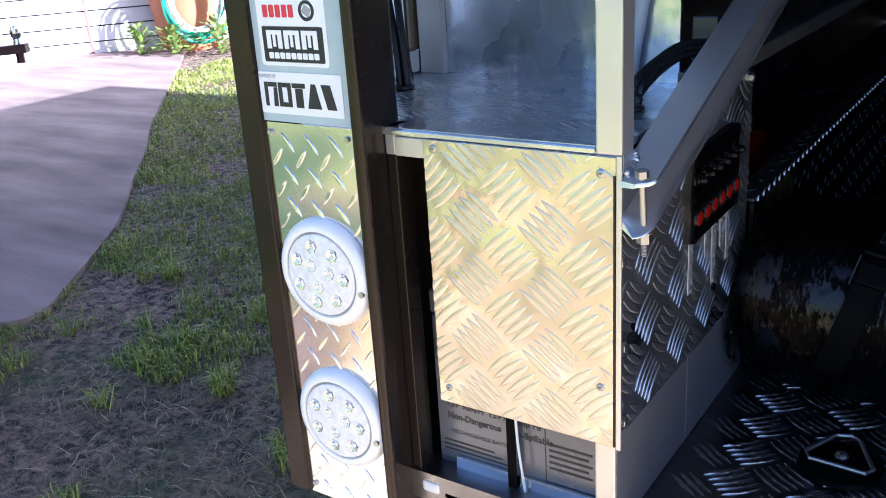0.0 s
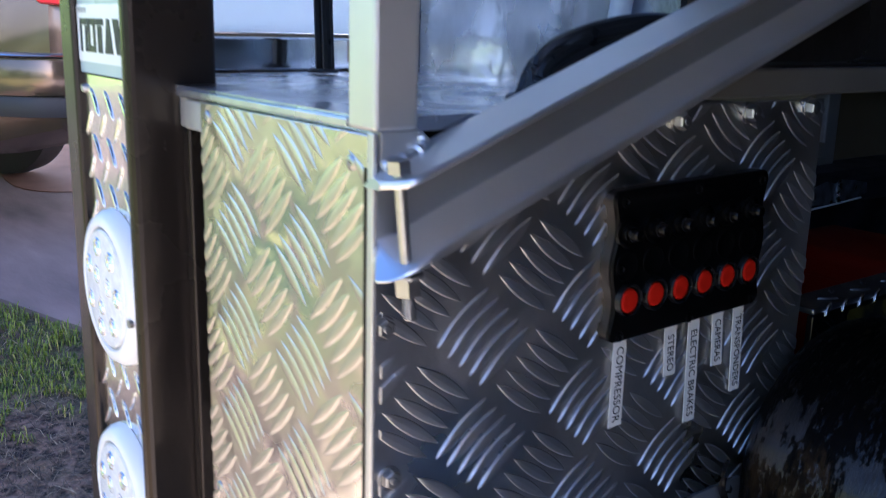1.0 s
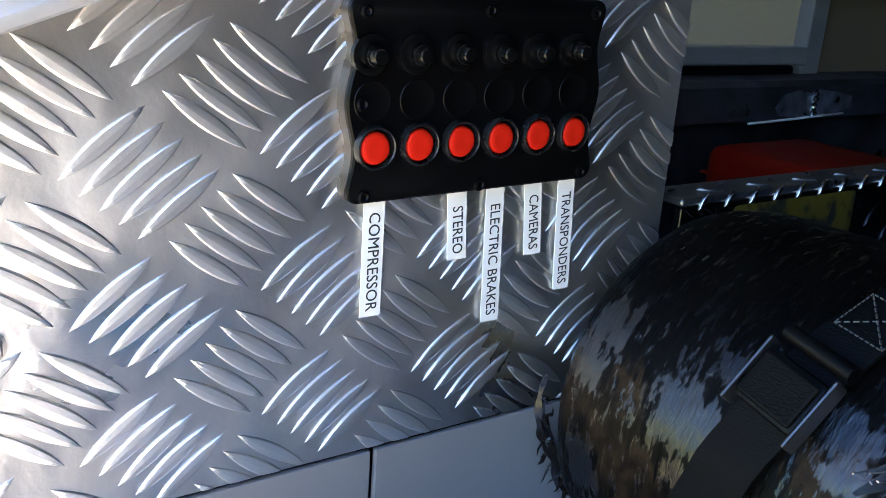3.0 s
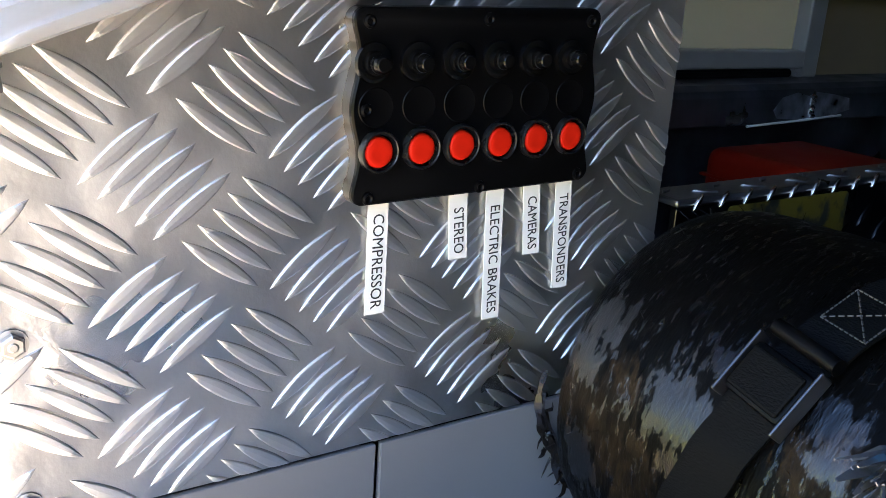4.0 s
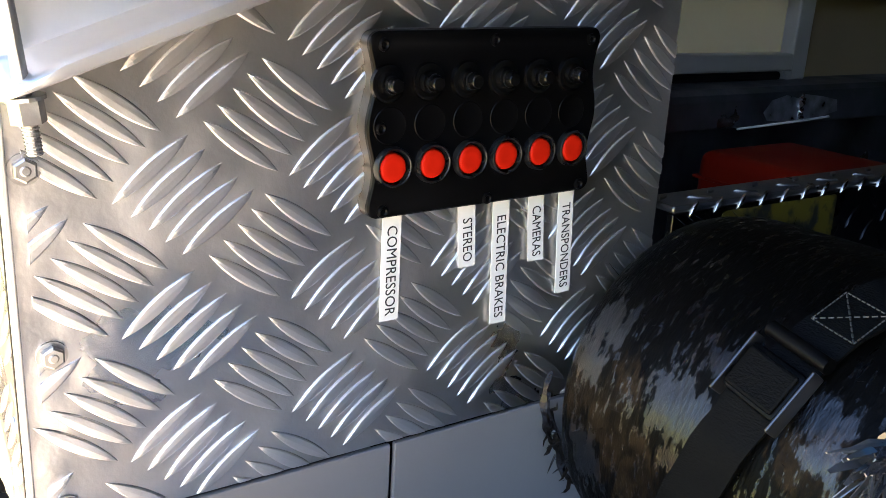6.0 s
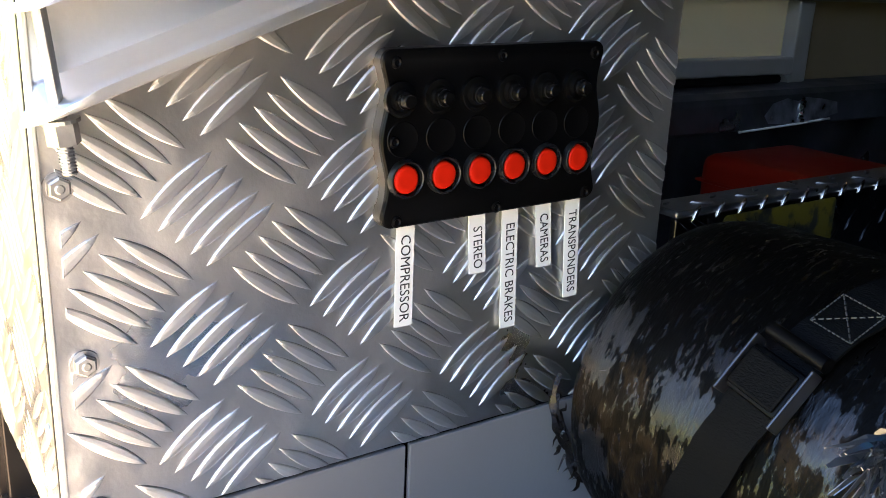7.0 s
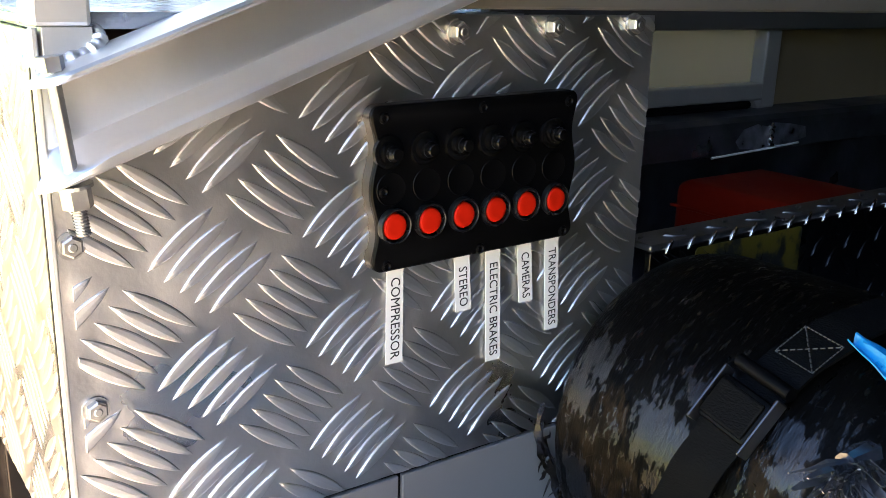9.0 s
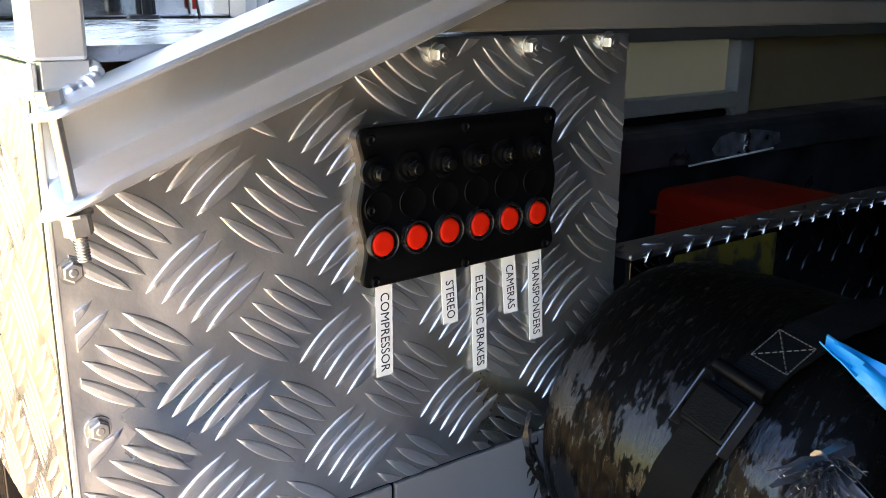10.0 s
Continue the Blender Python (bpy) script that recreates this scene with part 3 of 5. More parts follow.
def hedge(name, label, m, count, rows_up):
    """A long uneven wall of leaves, given along x at the pose m."""
    bm = bmesh.new()
    rows = []
    for i in range(count + 1):
        col = []
        for j in range(rows_up + 1):
            x, z = i * 0.32, GZ - 0.1 + j * 0.32
            d = 0.55 * noise.noise((x * 0.8, z * 0.9, 1)) + 0.4 * noise.noise((x * 2.3, z * 2.3, 4)) + 0.2 * noise.noise((x * 6, z * 6, 7))
            col.append(bm.verts.new(m @ Vector((x, d - 1.8 * (j / rows_up) ** 2, z + 0.6 * noise.noise((x * 0.7, 3, 3)) * j / rows_up))))
        rows.append(col)
    for p, q in zip(rows, rows[1:]):
        for j in range(rows_up):
            bm.faces.new((p[j], q[j], q[j + 1], p[j + 1]))
    return structure(name, bm, LEAF, label, "hedge")


# unseen hedges, added to hide low sky and put green into reflections
hedge("backdrop_unseen_hedge", "unseen green hedge added to block low sky and tint reflections", pose(-14, -9, 0), 110, 6)
hedge("backdrop_unseen_hedge_side", "unseen tall green hedge added at the yard's side to block low sky", pose(-14.5, -1.5, 0, 0, 0, -90), 24, 16)

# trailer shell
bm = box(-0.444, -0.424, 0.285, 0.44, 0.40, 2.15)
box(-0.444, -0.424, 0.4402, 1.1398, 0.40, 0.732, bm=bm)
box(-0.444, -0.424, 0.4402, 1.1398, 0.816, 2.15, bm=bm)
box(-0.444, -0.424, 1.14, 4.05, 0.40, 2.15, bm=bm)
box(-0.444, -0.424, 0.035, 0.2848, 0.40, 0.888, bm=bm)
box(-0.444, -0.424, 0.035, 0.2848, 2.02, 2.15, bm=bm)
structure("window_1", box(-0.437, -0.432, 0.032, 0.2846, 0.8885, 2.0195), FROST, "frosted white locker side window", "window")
structure("window_2", box(-0.436, -0.432, 0.4404, 1.1396, 0.7322, 0.8158), DIM_PANE, "dimmed translucent white sheet between the rails", "window")
structure("wall_left", bm, WALL_IN, "off-white sheet side wall of the trailer, shade put in as brown", "wall")
# plain closing walls and roof, coloured near-black to keep the inside dark
structure("wall_right", box(1.06, 1.08, 0.0, 4.05, 0.40, 2.15), DARK_IN, "near-black side wall of the trailer, shade put into its colour", "wall")
structure("wall_front", box(-0.424, 1.06, 4.03, 4.05, 0.44, 2.15), DARK_IN, "near-black front wall of the trailer, shade put into its colour", "wall")
structure("ceiling", box(-0.46, 1.09, -0.03, 4.07, 2.152, 2.18), DARK_IN, "near-black trailer roof, shade put into its colour", "ceiling")

# unseen block, added so that less outside light enters at the right
structure("wall_corner_blocker", box(0.88, 1.08, -0.03, -0.002, 0.37, 2.15), DARK_IN, "unseen dark block added at the rear corner to narrow the doorway", "wall")
# unseen board, added to shade the ground that the cover plate reflects
structure("door_sun_blocker", box(1.06, 1.085, -0.36, -0.034, 0.40, 2.149), DARK_IN, "unseen dark board added beside the doorway to keep the sun off", "door")
# unseen overhang, added to cut sky light on tyre and rail
structure("ceiling_sky_blocker", box(-0.46, 1.09, -0.62, -0.032, 2.152, 2.18), DARK_IN, "unseen dark board added above the doorway to hold back the sky", "hatch")
# made-up inner wall that keeps the far rail and interior dark
structure("wall_added_occluder", box(0.62, 0.635, 0.36, 4.0, 0.4385, 2.15), DARK_IN, "dark inner wall added to dim the far interior", "wall")


def trailer_floor():
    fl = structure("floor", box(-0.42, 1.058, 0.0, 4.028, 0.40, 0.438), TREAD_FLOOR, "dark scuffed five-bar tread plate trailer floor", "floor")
    rest = bmesh.new()
    for m, size in tread(pose(0, 0, 0.438), 0.006, 1.05, 0.005, 1.3, 0.03, 0.05):
        x, y = m.translation.x, m.translation.y
        if x < 0.42 and y < 0.40:
            bar_piece("tread_bar", fl, m, size, 0.0068, 0.0016, FLOOR_BAR)
        else:
            bar(rest, m, size, 0.0068, 0.0016)
    part("tread_pattern", rest, FLOOR_BAR, fl)["kind"] = "stuff"
    return fl


trailer_floor()
SHEET_R = -0.053
structure("wall_divider", box(-0.42, SHEET_R, 0.2985, 0.306, 0.8432, 2.0), SHEET, "scuffed grey sheet metal at the back of the locker", "panel")


def locker_floor():
    fl = structure("floor_locker", box(-0.42, -0.002, 0.001, 0.298, 0.845, 0.853), SHEET, "shiny tread plate floor of the open locker", "floor")
    for m, size in tread(pose(0, 0, 0.853), -0.415, -0.03, 0.02, 0.27, -0.17, 0.13):
        bar_piece("tread_bar", fl, m, size * 0.8, 0.0042, 0.00034, SHEET, True)
    return fl


locker_floor()
structure("trim_kick", box(-0.422, -0.412, 0.04, 0.298, 0.8545, 0.885, 0.002), BRIGHT, "low bright kick strip along the locker wall", "trim")

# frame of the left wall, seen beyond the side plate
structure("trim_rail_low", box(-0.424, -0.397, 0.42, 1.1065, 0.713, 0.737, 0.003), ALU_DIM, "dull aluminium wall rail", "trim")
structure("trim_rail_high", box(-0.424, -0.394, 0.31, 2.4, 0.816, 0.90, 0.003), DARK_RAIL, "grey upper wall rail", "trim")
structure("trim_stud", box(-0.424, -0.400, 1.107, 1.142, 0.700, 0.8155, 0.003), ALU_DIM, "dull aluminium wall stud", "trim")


structure("trim_joint", box(-0.424, -0.4145, 1.1425, 1.1485, 0.705, 0.8155), DARK_IN, "dark open joint beside the wall stud", "trim")
structure("trim_rubber", pipe([(-0.406, 0.43, 0.7055), (-0.406, 0.9, 0.7055), (-0.406, 1.085, 0.7058)], 0.006, 10), DARK_IN, "black rubber strip under the wall rail", "trim")
structure("trim_bracket", prism([(1.088, 0.7125), (1.106, 0.7125), (1.106, 0.7008), (1.098, 0.7008)], "x", -0.4235, -0.398), ALU_DIM, "small grey corner bracket under the wall rail", "trim")


def arch_ledge():
    prof = [(-0.4235, 0.70), (-0.352, 0.70), (-0.341, 0.694), (-0.338, 0.686), (-0.338, 0.653), (-0.341, 0.650), (-0.40, 0.645), (-0.40, 0.44), (-0.4235, 0.44)]
    return structure("trim_wheel_arch", prism(prof, "y", 0.312, 2.6), ARCH, "dark oily sheet steel wheel arch with a welded joint", "trim")


arch_ledge()
outline_s = [(0.975, 0.668), (0.99, 0.684), (1.02, 0.69), (1.045, 0.685), (1.06, 0.69), (1.10, 0.686), (1.135, 0.68), (1.14, 0.664), (1.10, 0.657), (1.06, 0.6545), (1.02, 0.6545), (0.985, 0.657)]
structure("trim_scuff", prism(outline_s, "x", -0.3378, -0.3372), SCUFF, "ground and scuffed bare steel patch on the wheel arch", "trim")
bm = bmesh.new()
for k in range(7):
    z = 0.688 - k * 0.0048
    rod((-0.3375, 1.052 + 0.004 * math.sin(k * 2.1), z), (-0.3345, 1.054 + 0.004 * math.sin(k * 1.3), z - 0.001), 0.0042, 0.0028, 8, bm)
structure("trim_weld", bm, WELD, "rough weld bead on the wheel arch", "trim")
structure("trim_arch_lip", pipe([(-0.336, 0.925, 0.6495), (-0.336, 1.03, 0.653), (-0.336, 1.12, 0.657)], 0.0017, 8), LAMP_RING, "rubbed bright lip of the wheel arch", "trim")
structure("trim_side_beam", box(-0.035, 0.0, 0.243, 2.6, 0.8555, 0.876, 0.002), DARK_RAIL, "grey metal side beam above the plate", "trim")
structure("trim_side_beam_upper", box(-0.04, -0.01, 0.30, 2.6, 0.879, 0.93, 0.002), DARK_STEEL, "dark metal beam behind the side beam", "trim")

# grey kick panels below the side plate, with an upright seam
structure("trim_grey_kick_a", box(-0.004, 0.0, 0.003, 0.2035, 0.4395, 0.552, 0.001), GREY_PAINT, "light grey painted kick panel", "trim")
structure("trim_grey_kick_b", box(-0.004, 0.0, 0.2065, 0.424, 0.4395, 0.552, 0.001), GREY_PAINT, "light grey painted kick panel", "trim")


def bin_wall():
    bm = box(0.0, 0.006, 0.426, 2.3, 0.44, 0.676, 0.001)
    wall = structure("wall_bin", bm, BIN, "diamond tread plate side of a storage bin, darkened for shade, with folded lip", "panel")
    part("lip", box(-0.028, 0.006, 0.426, 2.3, 0.6765, 0.682, 0.002), BIN_LIP, wall, "grey folded lip, lighter than the darkened side")
    rest = bmesh.new()
    for i in range(70):
        y = 0.44 + i * 0.026
        for j in range(8):
            z = 0.455 + j * 0.028 + (0.014 if i % 2 else 0)
            if z < 0.668:
                bar(rest, Matrix.Translation((0.006, 0, 0)) @ SIDE @ pose(y, z, 0, 0, 0, 52 if (i + j) % 2 else -52), 0.024, 0.006, 0.0018)
        bar_piece("diamond", wall, pose(-0.006 if i % 2 else -0.018, y, 0.682, 0, 0, 60 if i % 2 else -60), 0.02, 0.005, 0.0016, BIN_LIP)
        bar_piece("diamond", wall, Matrix.Translation((0.006, y + 0.006, 0.679)) @ SIDE @ pose(0, 0, 0, 0, 0, 55), 0.014, 0.004, 0.0016, TREAD)
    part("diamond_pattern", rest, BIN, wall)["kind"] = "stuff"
    return wall


bin_wall()

# ---- rear corner of the trailer ----


def box_frame():
    t = thing("corner_frame", "aluminium tube frame of the rear battery locker, welded", "metal frame")
    part("lower_post", box(-0.0235, -0.0005, 0.0, 0.026, 0.4395, 0.828, 0.002), ALU, t, "pale aluminium square tube")
    part("upper_post", box(-0.0195, 0.0066, -0.003, 0.024, 0.8465, 2.148, 0.0022), ALU, t, "pale aluminium square tube")
    part("post_foot", box(-0.0195, 0.0062, 0.0012, 0.024, 0.8295, 0.8465, 0.0003), ALU, t)
    part("top_rail", box(-0.248, -0.024, 0.0005, 0.022, 0.823, 0.844, 0.0015), ALU, t)
    part("side_post", box(-0.262, -0.249, 0.004, 0.03, 0.40, 0.8225, 0.0015), POST, t, "dark bronze side post")
    part("corner_cap", box(-0.262, -0.249, 0.003, 0.03, 0.823, 0.853, 0.0015), ALU, t)
    part("bottom_rail", box(-0.248, -0.024, 0.002, 0.022, 0.398, 0.412, 0.0015), ALU, t)
    part("top_edge", box(-0.248, -0.020, -0.0035, 0.0, 0.8468, 0.8515, 0.0008), SHEET, t, "bluish folded sheet edge")
    part("corner_block", box(-0.247, -0.222, -0.002, 0.02, 0.4125, 0.428, 0.004), WHITE_IN, t, "white plastic corner block")
    bm = bmesh.new()
    path = curve([(0.0085, 0.0, 0.8300), (0.0090, 0.010, 0.8315), (0.0085, 0.020, 0.8345), (0.0078, 0.0255, 0.8385), (0.0040, 0.0275, 0.8420), (-0.006, 0.0280, 0.8445)], 40)
    rings = []
    for k, p in enumerate(path):
        r = (0.0034 + 0.0004 * math.sin(k * 1.35) + 0.0003 * math.sin(k * 0.7)) * min(1.0, 0.5 + k * 0.2, 0.5 + (len(path) - 1 - k) * 0.2)
        q = (path[min(k + 1, len(path) - 1)] - path[max(k - 1, 0)]).normalized()
        a = q.cross(Vector((0.1, 0.2, 0.97))).normalized()
        b = q.cross(a)
        rings.append([p + r * (a * math.cos(t0) + b * math.sin(t0)) for t0 in [i * math.pi / 5 for i in range(10)]])
    loft(rings, bm=bm)
    part("weld_bead", bm, ALU_RAIL, t, "bright rippled weld bead", True)
    return t


box_frame()


def front_plate():
    t = thing("locker_cover", "silver five-bar tread plate cover screwed over the battery locker", "cover plate")
    p = part("plate", box(-0.209, 0.0005, -0.0035, -0.0005, 0.546, 0.8450, 0.0008), TREAD, t)
    face, ends = Matrix.Translation((0, -0.0035, 0)) @ REAR, []
    for m, size in tread(face, -0.2085, 0.0, 0.548, 0.845, -0.156, 0.7675, pu=0.043, cut=ends):
        bar_piece("tread_bar", p, m, size, 0.0094, 0.0006, BAR_BRIGHT, True)
    for m in ends:
        cut_bar("tread_bar", p, m, 0.0505, 0.0094, 0.0006, BAR_BRIGHT, face, -0.2085, -0.002, 0.548, 0.8445, True)
    part("edge_strip", box(0.0008, 0.0064, -0.0038, -0.0006, 0.544, 0.8463, 0.0008), ALU, t, "pale folded plate edge")
    part("joint", box(-0.0016, 0.0004, -0.0041, -0.0034, 0.547, 0.828), BASE_P, t, "dark joint line along the plate edge")
    for x, z in ((-0.197, 0.836), (-0.014, 0.829), (-0.015, 0.611), (-0.196, 0.565)):
        k = part("screw", spin([(-0.0034, 0.0044), (-0.0040, 0.0043), (-0.0048, 0.0034), (-0.0050, 0.0016), (-0.0045, 0.0014), (-0.0045, 0.0)], (x, 0.0, z), "y", 20), ZINC, t, "small zinc screw", True)
        part("drive_slot", box(x - 0.0013, x + 0.0013, -0.0047, -0.0045, z - 0.0004, z + 0.0004), BASE_P, k, "dark screw recess")
    return t


front_plate()


def side_plate():
    t = thing("switch_side_plate", "silver five-bar tread plate bolted to the locker side", "metal plate")
    out = [(0.0, 0.555), (0.4135, 0.555), (0.4135, 0.8525), (0.205, 0.8525), (0.0, 0.782)]
    p = part("plate", prism(out, "x", -0.003, 0.0), TREAD_DULL, t)
    bolts, ends = ((0.0072, 0.741), (0.0128, 0.651), (0.014, 0.568)), []
    for m, size in tread(SIDE, 0.0005, 0.413, 0.5555, 0.8515, 0.0350, 0.6847, pu=0.04505, pv=0.0686, length=0.0485, cut=ends,
                         skip=lambda u, v: v > 0.775 + 0.37 * u or any(math.hypot(u - a, v - b) < 0.011 for a, b in bolts),
                         rise=0.0655, lean=-0.0204, turns=(-35.7, 38.8), steps=((0.77, 0.75), (-0.83, 0.75))):
        bar_piece("tread_bar", p, m, size, 0.0087, 0.0014, BAR_DULL)
    for m in ends:
        cut_bar("tread_bar", p, m, 0.0485, 0.0087, 0.0014, BAR_DULL, SIDE, 0.0065, 0.413, 0.5555, 0.8515)
    for y, z in bolts:
        part("hex_bolt", hexbolt((0.0, y, z), "x", 0.0058, 0.0052), ZINC, t, "zinc hexagon bolt")
    for y, z in ((0.2395, 0.8425), (0.3165, 0.845), (0.3915, 0.8465)):
        part("hex_bolt", hexbolt((0.0, y, z), "x", 0.0062, 0.008), ZINC, t, "zinc hexagon bolt")
    return t


side_plate()


def incline_rail():
    """Channel that climbs over the plate, open to the inside: top flange, web against the plate, sloping lower flange."""
    t = thing("inclined_rail", "dull aluminium channel rail climbing over the tread plate", "metal rail")
    a = radians(20.3)
    prof = [(0.0005, 0.0275), (0.037, 0.0275), (0.0385, 0.026), (0.0385, 0.0248), (0.037, 0.0235), (0.0065, 0.0235), (0.0045, 0.0215), (0.0042, -0.0088),
            (0.0054, -0.0106), (0.0290, -0.0146), (0.0330, -0.0156), (0.0350, -0.0174), (0.0354, -0.0200), (0.0344, -0.0226), (0.0315, -0.0240), (0.0270, -0.0226), (0.0060, -0.0176), (0.0005, -0.0150)]
    ca, sa = math.cos(a), math.sin(a)
    rings = []
    for s in (-0.0115, -0.0110, -0.0095, -0.007, -0.004, 0.0, 0.005, 0.012, 0.020, 0.030, 0.2, 0.5, 0.9, 1.5, 2.4):
        low = math.sqrt(max(0.02, 1 - max(0.0, (0.016 - s) / 0.0276) ** 2))
        high = math.sqrt(max(0.3, 1 - max(0.0, (0.0 - s) / 0.0120) ** 2))
        scoop = min(1.0, 0.2 + max(0.0, s + 0.008) / 0.036)
        ring = []
        for k, (x, v) in enumerate(prof):
            web = x < 0.007 and v < 0.022
            wide = 1.0 if web else low if v < -0.009 else high if x > 0.01 else 1.0
            drop = -0.0240 + (v + 0.0240) * scoop if 9 <= k <= 13 else v
            y = s * ca + 0.001
            mid = 0.017 if v < -0.009 else 0.0005
            ring.append((mid + (x - mid) * wide, max(y, -0.0004) if web or x < 0.001 else y, 0.8005 + s * sa + drop))
        rings.append(ring)
    part("channel", loft(rings), ALU_RAIL, t, smooth=True)
    part("bolt_shank", rod((0.024, 0.0082, 0.752), (0.024, -0.0002, 0.832), 0.0031), ZINC, t, "long threaded bolt")
    bm = bmesh.new()
    for k in range(9):
        z = 0.7650 - k * 0.0015
        rod((0.024, 0.0068 + 0.00015 * k, z), (0.024, 0.0068 + 0.00015 * k, z - 0.0008), 0.0037, 0.0031, 14, bm)
    part("thread", bm, ZINC, t, "fine screw thread")
    part("bolt_head", rod((0.024, 0.0001, 0.8285), (0.024, -0.0006, 0.8350), 0.0062, seg=6), ZINC, t)
    part("nut", rod((0.024, 0.0068, 0.7655), (0.024, 0.0058, 0.7750), 0.0072, seg=6), ZINC, t)
    part("washer", rod((0.024, 0.0058, 0.7751), (0.024, 0.0056, 0.7768), 0.0085, seg=20), ZINC, t)
    return t


incline_rail()


def lamp(parent_z, cx=-0.3395):
    t = thing("tail_lamp", "round clear LED lamp with white bezel on diamond plate", "vehicle lamp", "lamps on the rear corner")
    c = (cx, -0.0225, parent_z)
    part("bezel", spin([(0.0, 0.0645), (-0.005, 0.0638), (-0.011, 0.0595), (-0.0128, 0.0545), (-0.0125, 0.0512), (-0.0105, 0.0503)], c, "y"), LAMP_RING, t, "glossy white bezel", True)
    part("groove", spin([(-0.004, 0.0504), (-0.0104, 0.0502), (-0.0104, 0.0486), (-0.004, 0.0484)], c, "y"), GREY_INK, t, "thin dark groove round the lens")
    part("lens", spin([(-0.004, 0.0484), (-0.0118, 0.0482), (-0.0130, 0.047), (-0.0145, 0.03), (-0.0150, 0.0)], c, "y"), LENS, t, "clear moulded lens", True)
    for k in range(10):
        r, a = (0.0150, k * 2.094 + 0.3) if k < 3 else (0.034, k * 0.8976)
        p = (cx + r * math.cos(a), -0.0366, parent_z + r * math.sin(a))
        part("led_cup", spin([(0.001, 0.0088), (-0.0009, 0.0080), (-0.0002, 0.0050), (-0.0013, 0.0042), (-0.0003, 0.0020), (-0.0010, 0.0)], p, "y", 7), LED, t, "faceted LED reflector")
    part("screw", rod((cx + 0.0565, -0.033, parent_z - 0.014), (cx + 0.0565, -0.0362, parent_z - 0.014), 0.0035, seg=10), ZINC, t)
    return t


def lamp_column():
    t = thing("lamp_column", "rear corner column with dark bronze posts and diamond plate", "trailer column")
    part("post", box(-0.441, -0.408, -0.028, 0.03, 0.372, 2.148, 0.003), POST, t, "dark bronze square tube")
    part("post", box(-0.278, -0.2625, -0.034, 0.034, 0.372, 2.148, 0.006, seg=3), POST, t, "dark bronze square tube")
    p = part("diamond_plate", box(-0.4075, -0.2785, -0.0222, -0.018, 0.372, 0.8535), BRIGHT, t, "mirror-bright diamond tread plate")
    for j in range(26):
        for i in range(5):
            u, v = -0.412 + i * 0.0345 + (0.0172 if j % 2 else 0), 0.386 + j * 0.0186
            if -0.397 < u < -0.289 and v < 0.842:
                bar_piece("diamond", p, Matrix.Translation((0, -0.0222, 0)) @ REAR @ pose(u, v, 0, 0, 0, 52 if j % 2 else -52), 0.0285, 0.0054, 0.0015, BRIGHT)
    part("sign_board", box(-0.4075, -0.2785, -0.0225, -0.018, 0.855, 2.1), PALE, t, "pale blue-grey painted strip")
    part("screw", rod((-0.441, 0.0, 0.742), (-0.4435, 0.0, 0.742), 0.004, seg=10), ZINC, t)
    part("screw", rod((-0.441, 0.0, 0.40), (-0.4435, 0.0, 0.40), 0.004, seg=10), ZINC, t)
    for x, z in ((-0.4, 0.842), (-0.291, 0.842), (-0.4, 0.386), (-0.292, 0.386)):
        part("screw", rod((x, -0.0222, z), (x, -0.0252, z), 0.004, 0.003, 10), ZINC, t)
    return t


lamp_column()
lamp(0.686)
lamp(0.499)


def rounded(u0, u1, v0, v1, r, n=5):
    out = []
    for cu, cv, a0 in ((u1 - r, v1 - r, 0), (u0 + r, v1 - r, 90), (u0 + r, v0 + r, 180), (u1 - r, v0 + r, 270)):
        out += [(cu + r * math.cos(radians(a0 + 90 * k / n)), cv + r * math.sin(radians(a0 + 90 * k / n))) for k in range(n + 1)]
    return out


STK_Y = -0.0226


def upright(x, z, y=STK_Y - 0.0012):
    return pose(x, y, z, 90, 0, 0)


